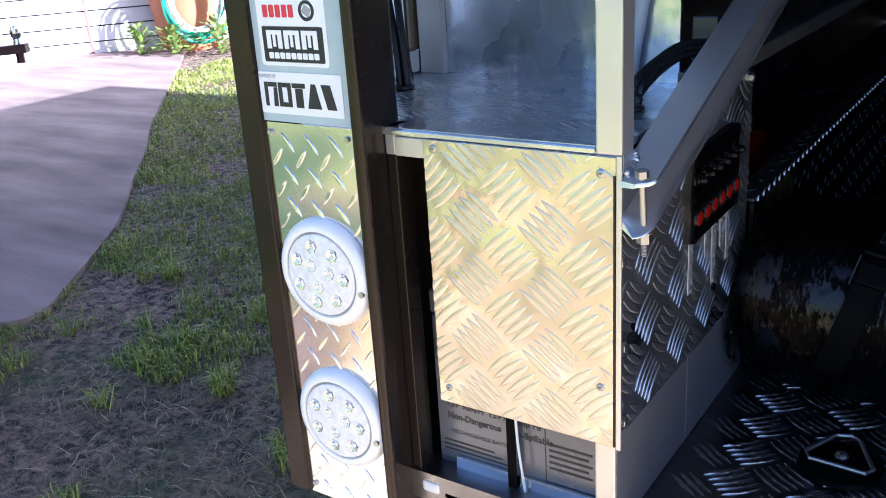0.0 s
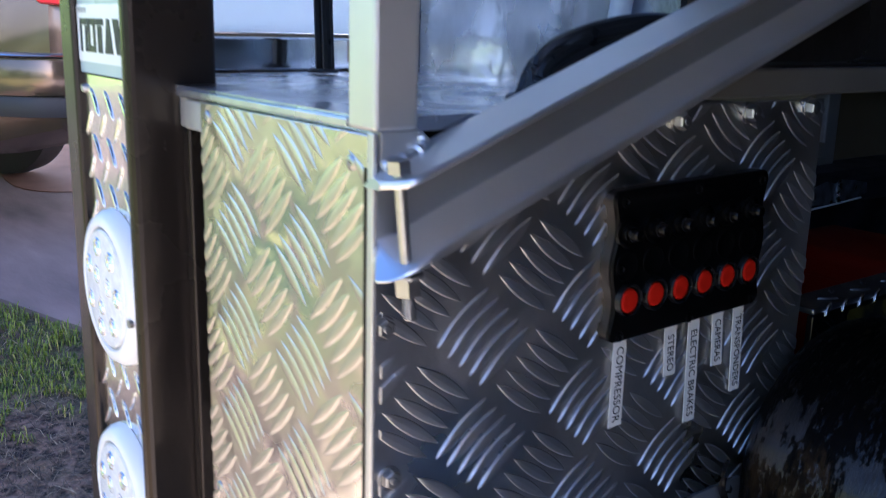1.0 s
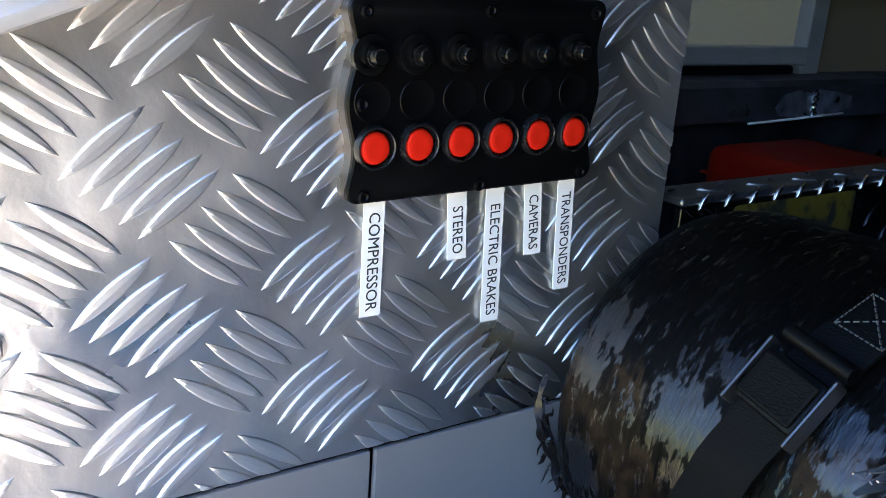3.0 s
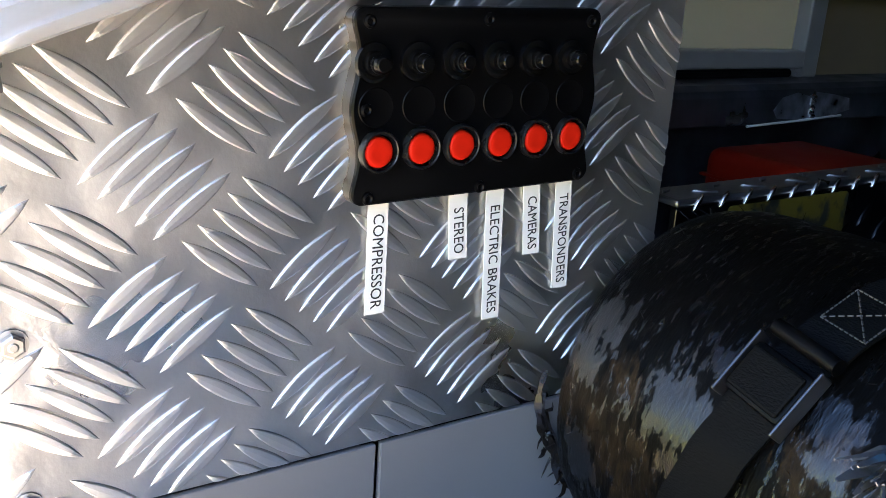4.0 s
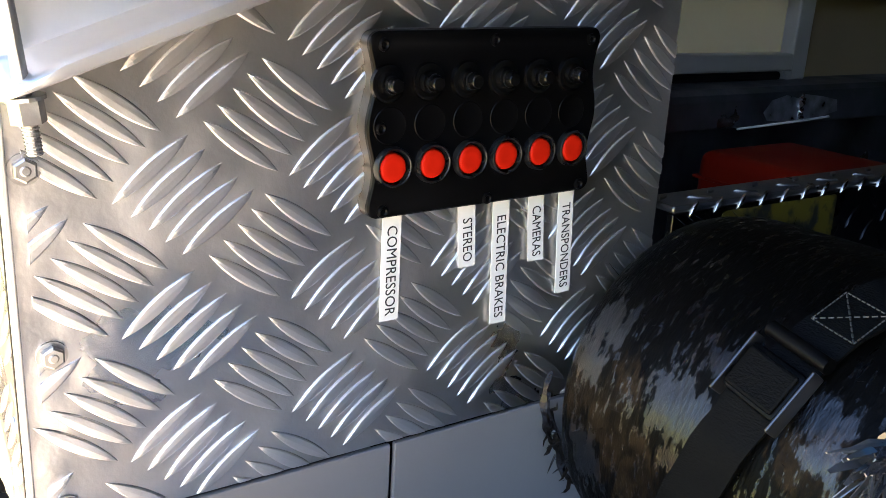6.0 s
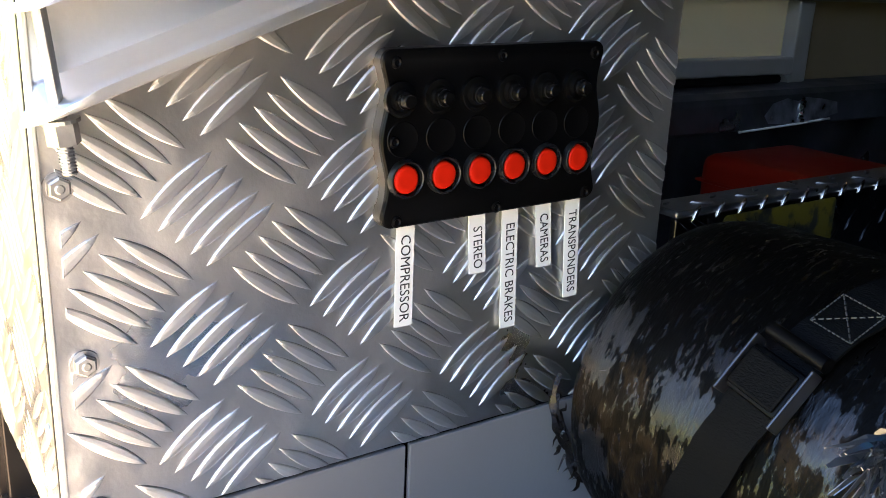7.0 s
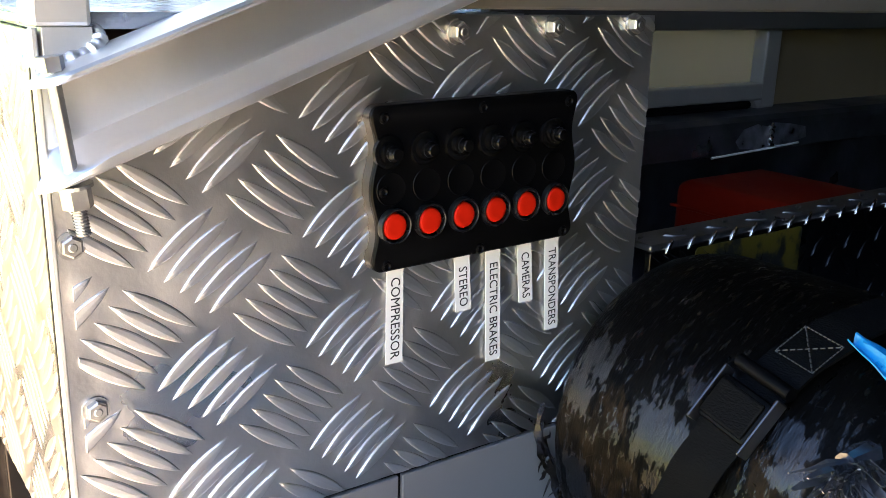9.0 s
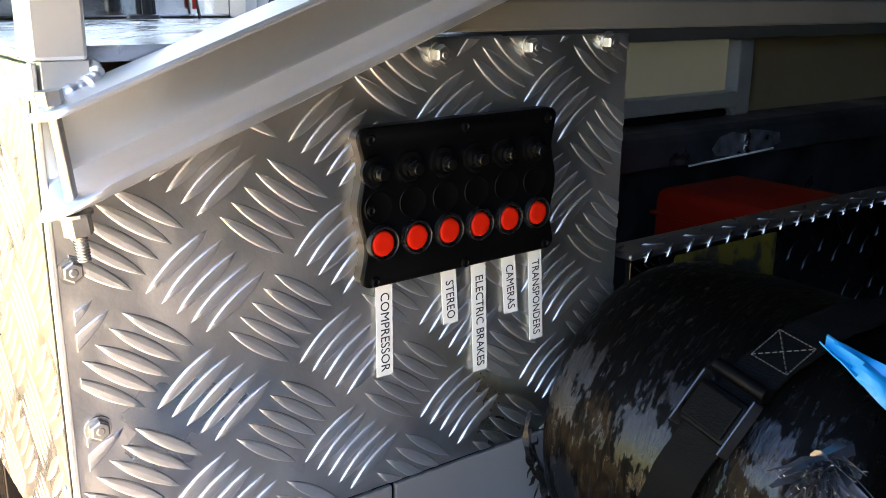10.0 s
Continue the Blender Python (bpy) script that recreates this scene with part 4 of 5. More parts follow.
def sticker_lower():
    t = thing("sticker", "white vinyl sticker with one bold black wordmark", "sticker", "stickers on the column")
    part("vinyl", prism(rounded(-0.407, -0.291, 0.864, 0.909, 0.002), "y", STK_Y - 0.0008, STK_Y), STICKER, t)
    x0, w, z0, z1 = -0.4, 0.0185, 0.872, 0.898
    y1, y0 = STK_Y - 0.0008, STK_Y - 0.0012
    for k in range(5):
        x = x0 + k * 0.0202
        bm = bmesh.new()
        if k == 0:
            prism([(x, z0), (x + 0.005, z0), (x + 0.005, z1), (x, z1)], "y", y0, y1, bm)
            prism([(x + 0.0055, z1 - 0.005), (x + w, z1 - 0.005), (x + w, z1), (x + 0.0055, z1)], "y", y0, y1, bm)
            prism([(x + 0.012, z0), (x + w, z0), (x + w, z1 - 0.0055), (x + 0.0135, z1 - 0.0055)], "y", y0, y1, bm)
        elif k == 1:
            for a, b, c, d in ((x, x + 0.0055, z0, z1), (x + 0.013, x + w, z0, z1), (x + 0.006, x + 0.0125, z0, z0 + 0.005), (x + 0.006, x + 0.0125, z1 - 0.005, z1)):
                prism([(a, c), (b, c), (b, d), (a, d)], "y", y0, y1, bm)
        elif k == 2:
            prism([(x + 0.004, z0), (x + 0.0145, z0), (x + 0.0145, z1 - 0.0055), (x + 0.004, z1 - 0.0055)], "y", y0, y1, bm)
            prism([(x, z1 - 0.005), (x + w, z1 - 0.005), (x + w, z1), (x, z1)], "y", y0, y1, bm)
        elif k == 3:
            prism([(x, z0), (x + 0.019, z0), (x + 0.0125, z1), (x + 0.0065, z1)], "y", y0, y1, bm)
        else:
            prism([(x + 0.007, z0), (x + 0.0195, z0), (x + 0.0125, z1), (x, z1)], "y", y0, y1, bm)
        part("wordmark_shape", bm, INK, t)
    lettering("small_print", "POWERED BY", upright(-0.394, 0.9042), 0.0058, GREY_INK, t, width=0.026)
    return t


def sticker_middle():
    t = thing("sticker", "white sticker with red and black blocks and a round emblem", "sticker", "stickers on the column")
    part("vinyl", prism(rounded(-0.398, -0.304, 0.916, 0.991, 0.004), "y", STK_Y - 0.0008, STK_Y), STICKER, t)
    y1, y0 = STK_Y - 0.0008, STK_Y - 0.0011
    part("black_field", prism(rounded(-0.393, -0.309, 0.920, 0.957, 0.002), "y", y0, y1), INK, t)
    for k in range(5):
        part("red_mark", prism(rounded(-0.389 + k * 0.009, -0.382 + k * 0.009, 0.966, 0.979, 0.0012, 2), "y", y0, y1), RED_INK, t)
    part("emblem", spin([(0.0, 0.0105), (-0.0004, 0.0105), (-0.0004, 0.007), (0.0, 0.007)], (-0.328, y1, 0.973), "y", 24), INK, t)
    part("emblem_core", prism([(-0.335, 0.972), (-0.326, 0.966), (-0.321, 0.974), (-0.33, 0.979)], "y", y0, y1), GREY_INK, t)
    for k in range(3):
        x = -0.387 + k * 0.0245
        bm = bmesh.new()
        for a, b, c, d in ((x, x + 0.006, 0.934, 0.953), (x + 0.0155, x + 0.0215, 0.934, 0.953), (x + 0.006, x + 0.0155, 0.9485, 0.953),
                           (x + 0.0085, x + 0.0125, 0.936, 0.9485)):
            prism([(a, c), (b, c), (b, d), (a, d)], "y", y0 - 0.0004, y0, bm)
        part("white_block", bm, STICKER, t)
    for k in range(9):
        part("white_block", prism(rounded(-0.386 + k * 0.0079, -0.3795 + k * 0.0079, 0.9235, 0.930, 0.001, 2), "y", y0 - 0.0004, y0), STICKER, t)
    return t


def sticker_upper():
    t = thing("sticker", "white sticker with red slogan and black script strokes", "sticker", "stickers on the column")
    part("vinyl", prism(rounded(-0.405, -0.300, 0.998, 1.055, 0.004), "y", STK_Y - 0.0008, STK_Y), STICKER, t)
    lettering("slogan", "Powered by Technology", upright(-0.352, 1.0055), 0.0115, RED_INK, t, width=0.092, bold=0.0002)
    for k in range(4):
        p = [(-0.395 + k * 0.024 + 0.007 * s, STK_Y - 0.001, 1.0225 + 0.008 * math.sin(s * 2.6 + k) + 0.004) for s in range(4)]
        part("script_stroke", pipe(curve(p, 12), 0.0009, 6), INK, t)
    return t


sticker_lower()
sticker_middle()
sticker_upper()

CONDUIT = [(-0.11, 0.287, 0.8535), (-0.091, 0.287, 0.97), (-0.07, 0.287, 1.15), (-0.06, 0.287, 1.4), (-0.06, 0.287, 2.1)]

# ---- battery and locker contents ----


def battery():
    t = thing("battery", "grey sealed battery with silver printed label in the locker", "battery")
    part("case", box(-0.243, -0.03, 0.035, 0.20, 0.4125, 0.63, 0.004), BATT, t)
    part("lid", box(-0.244, -0.029, 0.034, 0.201, 0.631, 0.66, 0.004), BATT, t)
    y = 0.0348
    part("label_sheet", box(-0.24, -0.034, y - 0.0006, y, 0.445, 0.575), BATT_LABEL, t, "silver printed label")
    up = lambda x, z: pose(x, y - 0.0009, z, 90, 0, 0)
    lettering("print", "12V 90A/H  12V90 Amp Hr", up(-0.165, 0.519), 0.012, INK, t, width=0.125, bold=0.0003)
    lettering("print", "Non-Dangerous  Non-Spillable", up(-0.158, 0.503), 0.0115, INK, t, width=0.138, bold=0.0003)
    lettering("print", "RECHARGEABLE BATTERY", up(-0.18, 0.483), 0.007, INK, t, width=0.085)
    for k in range(3):
        part("print_bar", box(-0.235, -0.165 + 0.01 * k, y - 0.001, y - 0.0006, 0.468 - k * 0.006, 0.470 - k * 0.006), INK, t)
    bm = bmesh.new()
    for a, b, c, d in ((-0.099, -0.098, 0.452, 0.528), (-0.036, -0.035, 0.452, 0.528), (-0.098, -0.036, 0.527, 0.528), (-0.098, -0.036, 0.452, 0.453)):
        box(a, b, y - 0.001, y - 0.0006, c, d, bm=bm)
    part("print_frame", bm, INK, t)
    for k in range(5):
        part("print_bar", box(-0.094, -0.042 - 0.004 * (k % 2), y - 0.001, y - 0.0006, 0.500 - k * 0.0075, 0.503 - k * 0.0075), INK, t)
    return t


battery()
t = thing("battery_strap", "black webbing strap with a pale cord in front of the battery", "strap")
part("webbing", box(-0.142, -0.131, 0.023, 0.0255, 0.4125, 0.62, 0.0008), WEB, t)
part("cord", pipe(curve([(-0.128, 0.022, 0.57), (-0.127, 0.02, 0.53), (-0.125, 0.021, 0.49), (-0.122, 0.022, 0.46), (-0.118, 0.024, 0.414)], 16), 0.0016, 8), WHITE_IN, t, "pale cord", True)
t = thing("battery_clamp", "shiny folded aluminium battery clamp at the locker foot", "bracket")
part("angle", prism([(0.0, 0.4125), (0.033, 0.4125), (0.033, 0.452), (0.029, 0.452), (0.026, 0.418), (0.0, 0.418)], "x", -0.215, -0.03), BRIGHT, t)
for x in (-0.2, -0.12, -0.06):
    part("screw", rod((x, 0.014, 0.418), (x, 0.014, 0.424), 0.006, 0.004, 12), ZINC, t)
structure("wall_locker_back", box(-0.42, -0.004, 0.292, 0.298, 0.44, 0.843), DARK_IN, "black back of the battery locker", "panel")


def cable_bundle(name, label, paths, hole):
    t = thing(name, label, "cable")
    for p in paths:
        part("cable", pipe(curve(p, 30), 0.0046, 8), CABLE, t, smooth=True)
    part("grommet", spin([(0.0, 0.0145), (0.003, 0.0135), (0.004, 0.011), (0.003, 0.009), (0.0, 0.009)], hole, "z", 20), CABLE, t, "black rubber grommet", True)
    return t


h = (-0.366, 0.183, 0.8545)
cable_bundle("cable_bundle", "black cable bundle rising from a grommet in the locker floor",
             [[(h[0] + dx, h[1] + dy, 0.856), (h[0] + dx - 0.003, h[1] + dy, 0.92), (h[0] - 0.012 + dx, h[1] + dy * 2, 1.02), (h[0] - 0.02, h[1] + dy, 1.3), (h[0] - 0.022 + dx, h[1] + dy, 1.9)]
              for dx, dy in ((-0.005, 0), (0.005, 0.002), (0.0, 0.007))], h)
h2 = (-0.05, 0.15, 0.8545)
cable_bundle("cable_bundle", "black cable bundle bending back out of the locker floor",
             [[(h2[0] + dx, h2[1], 0.856), (h2[0] + dx + 0.003, h2[1] + 0.01, 0.874 + dz), (h2[0] + 0.014, h2[1] + 0.04 + dx, 0.890 + dz),
               (h2[0] + 0.022, h2[1] + 0.09, 0.898 + dz), (h2[0] + 0.04, h2[1] + 0.146, 0.893 + dz)]
              for dx, dz in ((-0.006, 0.004), (0.004, -0.003), (0.0, 0.009), (0.006, 0.004))], h2)
t = thing("red_wire", "thin red and black wire against the locker corner", "cable")
part("wire", pipe(curve([(-0.40, 0.25, 0.853), (-0.402, 0.247, 0.89), (-0.404, 0.25, 1.0), (-0.404, 0.252, 1.9)], 16), 0.0016, 6), CABLE, t)
part("connector", rod((-0.402, 0.246, 0.862), (-0.402, 0.246, 0.882), 0.0021, seg=8), RED_P, t, "red crimp connector")
t = thing("locker_stud", "grey metal stud at the back of the locker", "metal frame")
part("tube", box(-0.411, -0.374, 0.286, 0.298, 0.8535, 2.1, 0.0006), ALU_DIM, t)
t = thing("conduit", "pale grey conduit pipe rising along the locker's back wall", "pipe")
part("tube", pipe(CONDUIT, 0.0085, 16), GREY_PVC, t, smooth=True)

# ---- switch panel ----
PX = 0.0112


def switch_panel():
    t = thing("switchboard", "black wavy six-gang switch panel with red buttons on the tread plate", "switch panel")
    t.matrix_world = Matrix.Translation((0, 0.2545, 0.7535)) @ pose(0, 0, 0, 1.1, 0, 0) @ Matrix.Translation((0, -0.2545, -0.7535))
    y0, y1, z0, z1 = 0.1735, 0.3355, 0.7030, 0.8035
    out = []
    n, r = 56, 0.0075
    steps = [0.5 - 0.5 * math.cos(math.pi * k / n) for k in range(n + 1)]

    def inset(s):
        """How far the moulding's wavy side with its rounded corners lies inside the panel's full width."""
        d = max(0.0, r - min(s, 1 - s) * (z1 - z0))
        return 0.0021 * (1 - math.cos(s * 4 * math.pi)) + r - math.sqrt(r * r - d * d)
    out += [(y1 - inset(s), z0 + (z1 - z0) * s) for s in steps]
    out += [(y0 + inset(s), z0 + (z1 - z0) * s) for s in steps[::-1]]
    cy, cz = (y0 + y1) / 2, (z0 + z1) / 2
    ring = lambda x, k: [(x, cy + (u - cy) * (1 - k / 0.081), cz + (v - cz) * (1 - k / 0.051)) for u, v in out]
    part("housing", loft([ring(0.0, 0.0), ring(PX - 0.003, 0.0)]), BASE_P, t, "dark moulded panel edge", True)
    part("face", loft([ring(PX - 0.0029, 0.0), ring(PX - 0.0009, 0.0001), ring(PX, 0.0011)]), BLACK_P, t, smooth=True)
    for k in range(6):
        y, yk = 0.1886 + k * 0.0256, 0.1850 + k * 0.0255
        zb, zk, zr = 0.7315, 0.7765, 0.7540
        b = part("button_collar", spin([(0.0, 0.0114), (0.0030, 0.0112), (0.0040, 0.0107), (0.0042, 0.0101), (0.0038, 0.0095), (0.0004, 0.0088)], (PX, y + 0.0002, zb), "x", 32), BLACK_C, t, "glossy black collar", True)
        part("button_cap", spin([(0.0003, 0.0083), (0.0026, 0.0082), (0.0037, 0.0077), (0.0043, 0.0067), (0.0041, 0.0040), (0.0040, 0.0)], (PX, y - 0.0006, zb), "x", 32), RED_B, b, "bright red button", True)
        c = part("breaker_collar", spin([(0.0, 0.0105), (0.0022, 0.0100), (0.0030, 0.0080), (0.0026, 0.0062), (0.0048, 0.0058), (0.0050, 0.0045)], (PX, yk, zk), "x", 24), BLACK_M, t, "black breaker collar", True)
        part("breaker_knob", spin([(0.003, 0.0044), (0.0105, 0.0042), (0.0116, 0.0034), (0.0118, 0.0)], (PX, yk, zk), "x", 18), BLACK_M, c, "round black reset knob", True)
        part("breaker_ring", spin([(0.0062, 0.0046), (0.0062, 0.0049), (0.0074, 0.0049), (0.0074, 0.0046)], (PX, yk, zk), "x", 18), BLACK_C, c, "thin dull ring", True)
        part("blank_disc", spin([(-0.0002, 0.0104), (0.0003, 0.0100), (0.0004, 0.0097), (0.0002, 0.0093), (0.0001, 0.0)], (PX, y - 0.0014, zr), "x", 28), BLACK_P, t, "blank indicator disc", True)
    for y, z in ((0.1825, 0.7965), (0.2545, 0.7975), (0.3265, 0.7965), (0.1835, 0.7070), (0.2545, 0.7065), (0.3262, 0.7075), (0.1815, 0.7530)):
        part("panel_screw", spin([(0.0, 0.0036), (0.0010, 0.0034), (0.0016, 0.0022), (0.0008, 0.0014), (0.0008, 0.0)], (PX, y, z), "x", 14), BLACK_P, t, "black panel screw", True)
    return t


switch_panel()


def name_tape(words, yt, yb, z1, z0, lo=0.95, hi=0.14, w=0.0125):
    t = thing("label_tape", "white label tape with black capital letters below the switches", "label", "labels below the switches")
    h = w / 2
    x0, x1 = 0.0021, 0.0027
    part("tape", prism([(yb - h, z0), (yb + h, z0), (yt + h, z1), (yt - h, z1)], "x", x0, x1), TAPE, t)
    ang = math.degrees(math.atan2(yb - yt, z1 - z0))
    s = (lo + hi) / 2
    m = Matrix.Translation((x1 + 0.0002, yt + (yb - yt) * s, z1 + (z0 - z1) * s)) @ pose(0, 0, 0, 90, 0, 90) @ pose(0, 0, 0, 0, 0, -90 + ang)
    lettering("letters", words, m, 0.0096, INK, t, width=(z1 - z0) * (lo - hi), bold=0.0)
    return t


name_tape("COMPRESSOR", 0.1962, 0.1965, 0.7035, 0.6365)
name_tape("STEREO", 0.2475, 0.2505, 0.7035, 0.6620, 0.92, 0.26)
name_tape("ELECTRIC BRAKES", 0.2735, 0.2775, 0.7035, 0.6205)
name_tape("CAMERAS", 0.3005, 0.3050, 0.7035, 0.6585, 0.93, 0.19)
name_tape("TRANSPONDERS", 0.3255, 0.3305, 0.7045, 0.6330)

# ---- kart wheel and loose gear ----
TY = (0.139, 0.430, 0.5635)       # wheel centre
TR, TH = 0.1255, 0.129             # radius, half width


def kart_wheel():
    t = thing("kart_wheel", "worn black kart slick tyre with rubber pickup standing on the floor", "wheel")
    prof = []
    for k in range(25):
        s = k / 24 * 2 - 1
        prof.append((s * TH, TR - 0.034 * abs(s) ** 8 - 0.003 * s * s))
    prof = [(-TH * 0.86, 0.068), (-TH * 0.99, 0.082)] + prof + [(TH * 0.99, 0.082), (TH * 0.86, 0.068)]
    bm = spin(prof, TY, "x", 96)
    for v in bm.verts:
        d = v.co - Vector(TY)
        r = math.hypot(d.y, d.z)
        if r > 0.09:
            k = 1 + 0.010 * noise.noise(v.co * 28) + 0.006 * noise.noise(v.co * 75)
            v.co.y, v.co.z = TY[1] + d.y * k, max(0.4405, TY[2] + d.z * k)
    part("tyre", bm, RUBBER, t, "glossy worn slick rubber", True)
    part("rim", spin([(-0.09, 0.0675), (-0.085, 0.06), (-0.03, 0.055), (-0.02, 0.02), (0.02, 0.02), (0.03, 0.055), (0.085, 0.06), (0.09, 0.0675)], TY, "x", 40), DARK_STEEL, t, "dark metal rim", True)
    bm = bmesh.new()
    rnd = random.Random(4)
    for k in range(150):
        s = rnd.choice((-1, 1)) * rnd.uniform(0.35, 1.0) if rnd.random() < 0.75 else rnd.uniform(-1, 1)
        a = rnd.uniform(-0.3, 3.5)
        r = TR - 0.034 * abs(s) ** 8 - 0.003 * s * s
        p = Vector((TY[0] + s * TH, TY[1] - r * math.cos(a), TY[2] + r * math.sin(a)))
        q = p + Vector((rnd.uniform(-0.006, 0.006) + 0.004 * s, -0.004 * math.cos(a) + rnd.uniform(-0.004, 0.004), 0.003 * math.sin(a) + rnd.uniform(-0.004, 0.004)))
        rod(p, q, rnd.uniform(0.0002, 0.0004), 0.0001, 3, bm)
    ob = part("rubber_fuzz", bm, RUBBER, t, "fine rubber strands on the tread")
    ob["kind"] = "stuff"
    return t


kart_wheel()


def tie_strap():
    t = thing("tie_down_strap", "black webbing tie-down strap with cam buckle over the tyre", "strap")
    w = 0.0165

    def mid(a):
        return 0.1725 + 0.0385 * (a - 0.61)

    r = TR + 0.006
    rings = []
    for k in range(46):
        a = -0.35 + k / 45 * 3.6
        for_r = r + 0.001 * math.sin(k * 1.7)
        y, z = TY[1] - for_r * math.cos(a), TY[2] + for_r * math.sin(a)
        n = Vector((0, -math.cos(a), math.sin(a)))
        p = Vector((mid(a), y, z))
        rings.append([p + Vector((-w, 0, 0)), p + Vector((w, 0, 0)), p + Vector((w, 0, 0)) + n * 0.002, p + Vector((-w, 0, 0)) + n * 0.002])
    part("webbing", loft(rings), WEB, t, smooth=True)

    def on(a, off, dx=0.0):
        return Matrix.Translation((mid(a) + dx, TY[1] - (r + off) * math.cos(a), TY[2] + (r + off) * math.sin(a))) @ pose(0, 0, 0, 90 - math.degrees(a), 0, 0) @ pose(0, 0, 0, 0, 0, -11)
    m = on(0.61, 0.005)
    bm = box(-0.0185, 0.0185, -0.014, 0.015, -0.004, 0.005, 0.003)
    bmesh.ops.transform(bm, matrix=m, verts=bm.verts)
    part("buckle", bm, BLACK_P, t, "black cam buckle", True)
    bm = box(-0.0165, 0.0165, -0.0115, 0.012, 0.005, 0.007, 0.0015)
    bmesh.ops.transform(bm, matrix=m, verts=bm.verts)
    part("buckle_pad", bm, WEB, t, "ribbed thumb pad")
    for s in (-1, 1):
        bm = box(s * 0.0198 - 0.001, s * 0.0198 + 0.001, -0.019, 0.019, -0.005, 0.0065, 0.001)
        bmesh.ops.transform(bm, matrix=m, verts=bm.verts)
        part("buckle_side", bm, DARK_STEEL, t, "steel buckle cheek")
    m2 = on(0.785, 0.005)
    bm = rod((-0.02, 0, 0.003), (0.02, 0, 0.003), 0.0045)
    bmesh.ops.transform(bm, matrix=m2, verts=bm.verts)
    part("roller", bm, BLACK_P, t, "black roller bar", True)
    bm = bmesh.new()
    ps = [(-0.014, -0.012), (0.014, -0.012), (0.014, 0.012), (-0.014, 0.012)]
    for i, j in ((0, 1), (1, 2), (2, 3), (3, 0), (0, 2), (1, 3)):
        p, q = Vector((*ps[i], 0)), Vector((*ps[j], 0))
        for k in range(9):
            rod(p.lerp(q, k / 9), p.lerp(q, (k + 0.65) / 9), 0.0005, seg=4, bm=bm)
    bmesh.ops.transform(bm, matrix=on(1.0, 0.0028), verts=bm.verts)
    part("stitching", bm, STITCH, t, "grey box-and-cross stitching")
    return t


tie_strap()


def floor_ring():
    t = thing("tie_down_ring", "pale steel triangle ring on a black base bolted to the floor", "tie-down ring")
    cx, cy, z = 0.172, 0.232, 0.440
    part("base", spin([(0.0, 0.046), (0.006, 0.045), (0.012, 0.034), (0.014, 0.0)], (cx, cy, z), "z", 32), BLACK_P, t, "round black base", True)
    tri = [(-0.03, -0.022, 0.016), (0.03, -0.026, 0.016), (0.036, -0.018, 0.018), (0.014, 0.026, 0.024), (0.004, 0.03, 0.025), (-0.012, 0.026, 0.024), (-0.036, -0.012, 0.018)]
    part("ring", pipe([(cx + a, cy + b, z + c) for a, b, c in tri], 0.0026, 10, closed=True), ZINC, t, "bent pale steel wire", True)
    part("bolt", hexbolt((cx, cy, z + 0.0138), "z", 0.006, 0.005), ZINC, t)
    return t


floor_ring()


def crumpled_film():
    t = thing("crumpled_film", "bunch of crumpled shiny clear film beside the tyre", "plastic film")
    rnd = random.Random(9)
    c = Vector((0.238, 0.325, 0.638))
    bm = bmesh.new()
    for k in range(120):
        a = rnd.uniform(0, 6.28)
        b = rnd.uniform(0.2, 1.3)
        d = Vector((0.55 * math.cos(a) * math.cos(b) + 0.45, -math.sin(b), 0.6 * math.sin(a) * math.cos(b) - 0.35)).normalized()
        e = d.cross(Vector((rnd.uniform(-1, 1), rnd.uniform(-1, 1), rnd.uniform(-1, 1)))).normalized()
        L, w = rnd.uniform(0.02, 0.05), rnd.uniform(0.001, 0.004)
        n = d.cross(e) * 0.0006
        q = c + d * L + e * rnd.uniform(-0.012, 0.012)
        rings = []
        for s, ww in ((0.0, 0.3), (0.5, 1.0), (1.0, 0.25)):
            p = c.lerp(q, s) + e.cross(d) * 0.004 * math.sin(s * 3 + k)
            rings.append([p - e * w * ww, p + e * w * ww, p + e * w * ww + n, p - e * w * ww + n])
        loft(rings, bm=bm)
    part("folds", bm, FILM, t)
    part("core", rod((0.238, 0.345, 0.636), (0.238, 0.322, 0.638), 0.01, 0.006, 10), FILM, t)
    return t


crumpled_film()


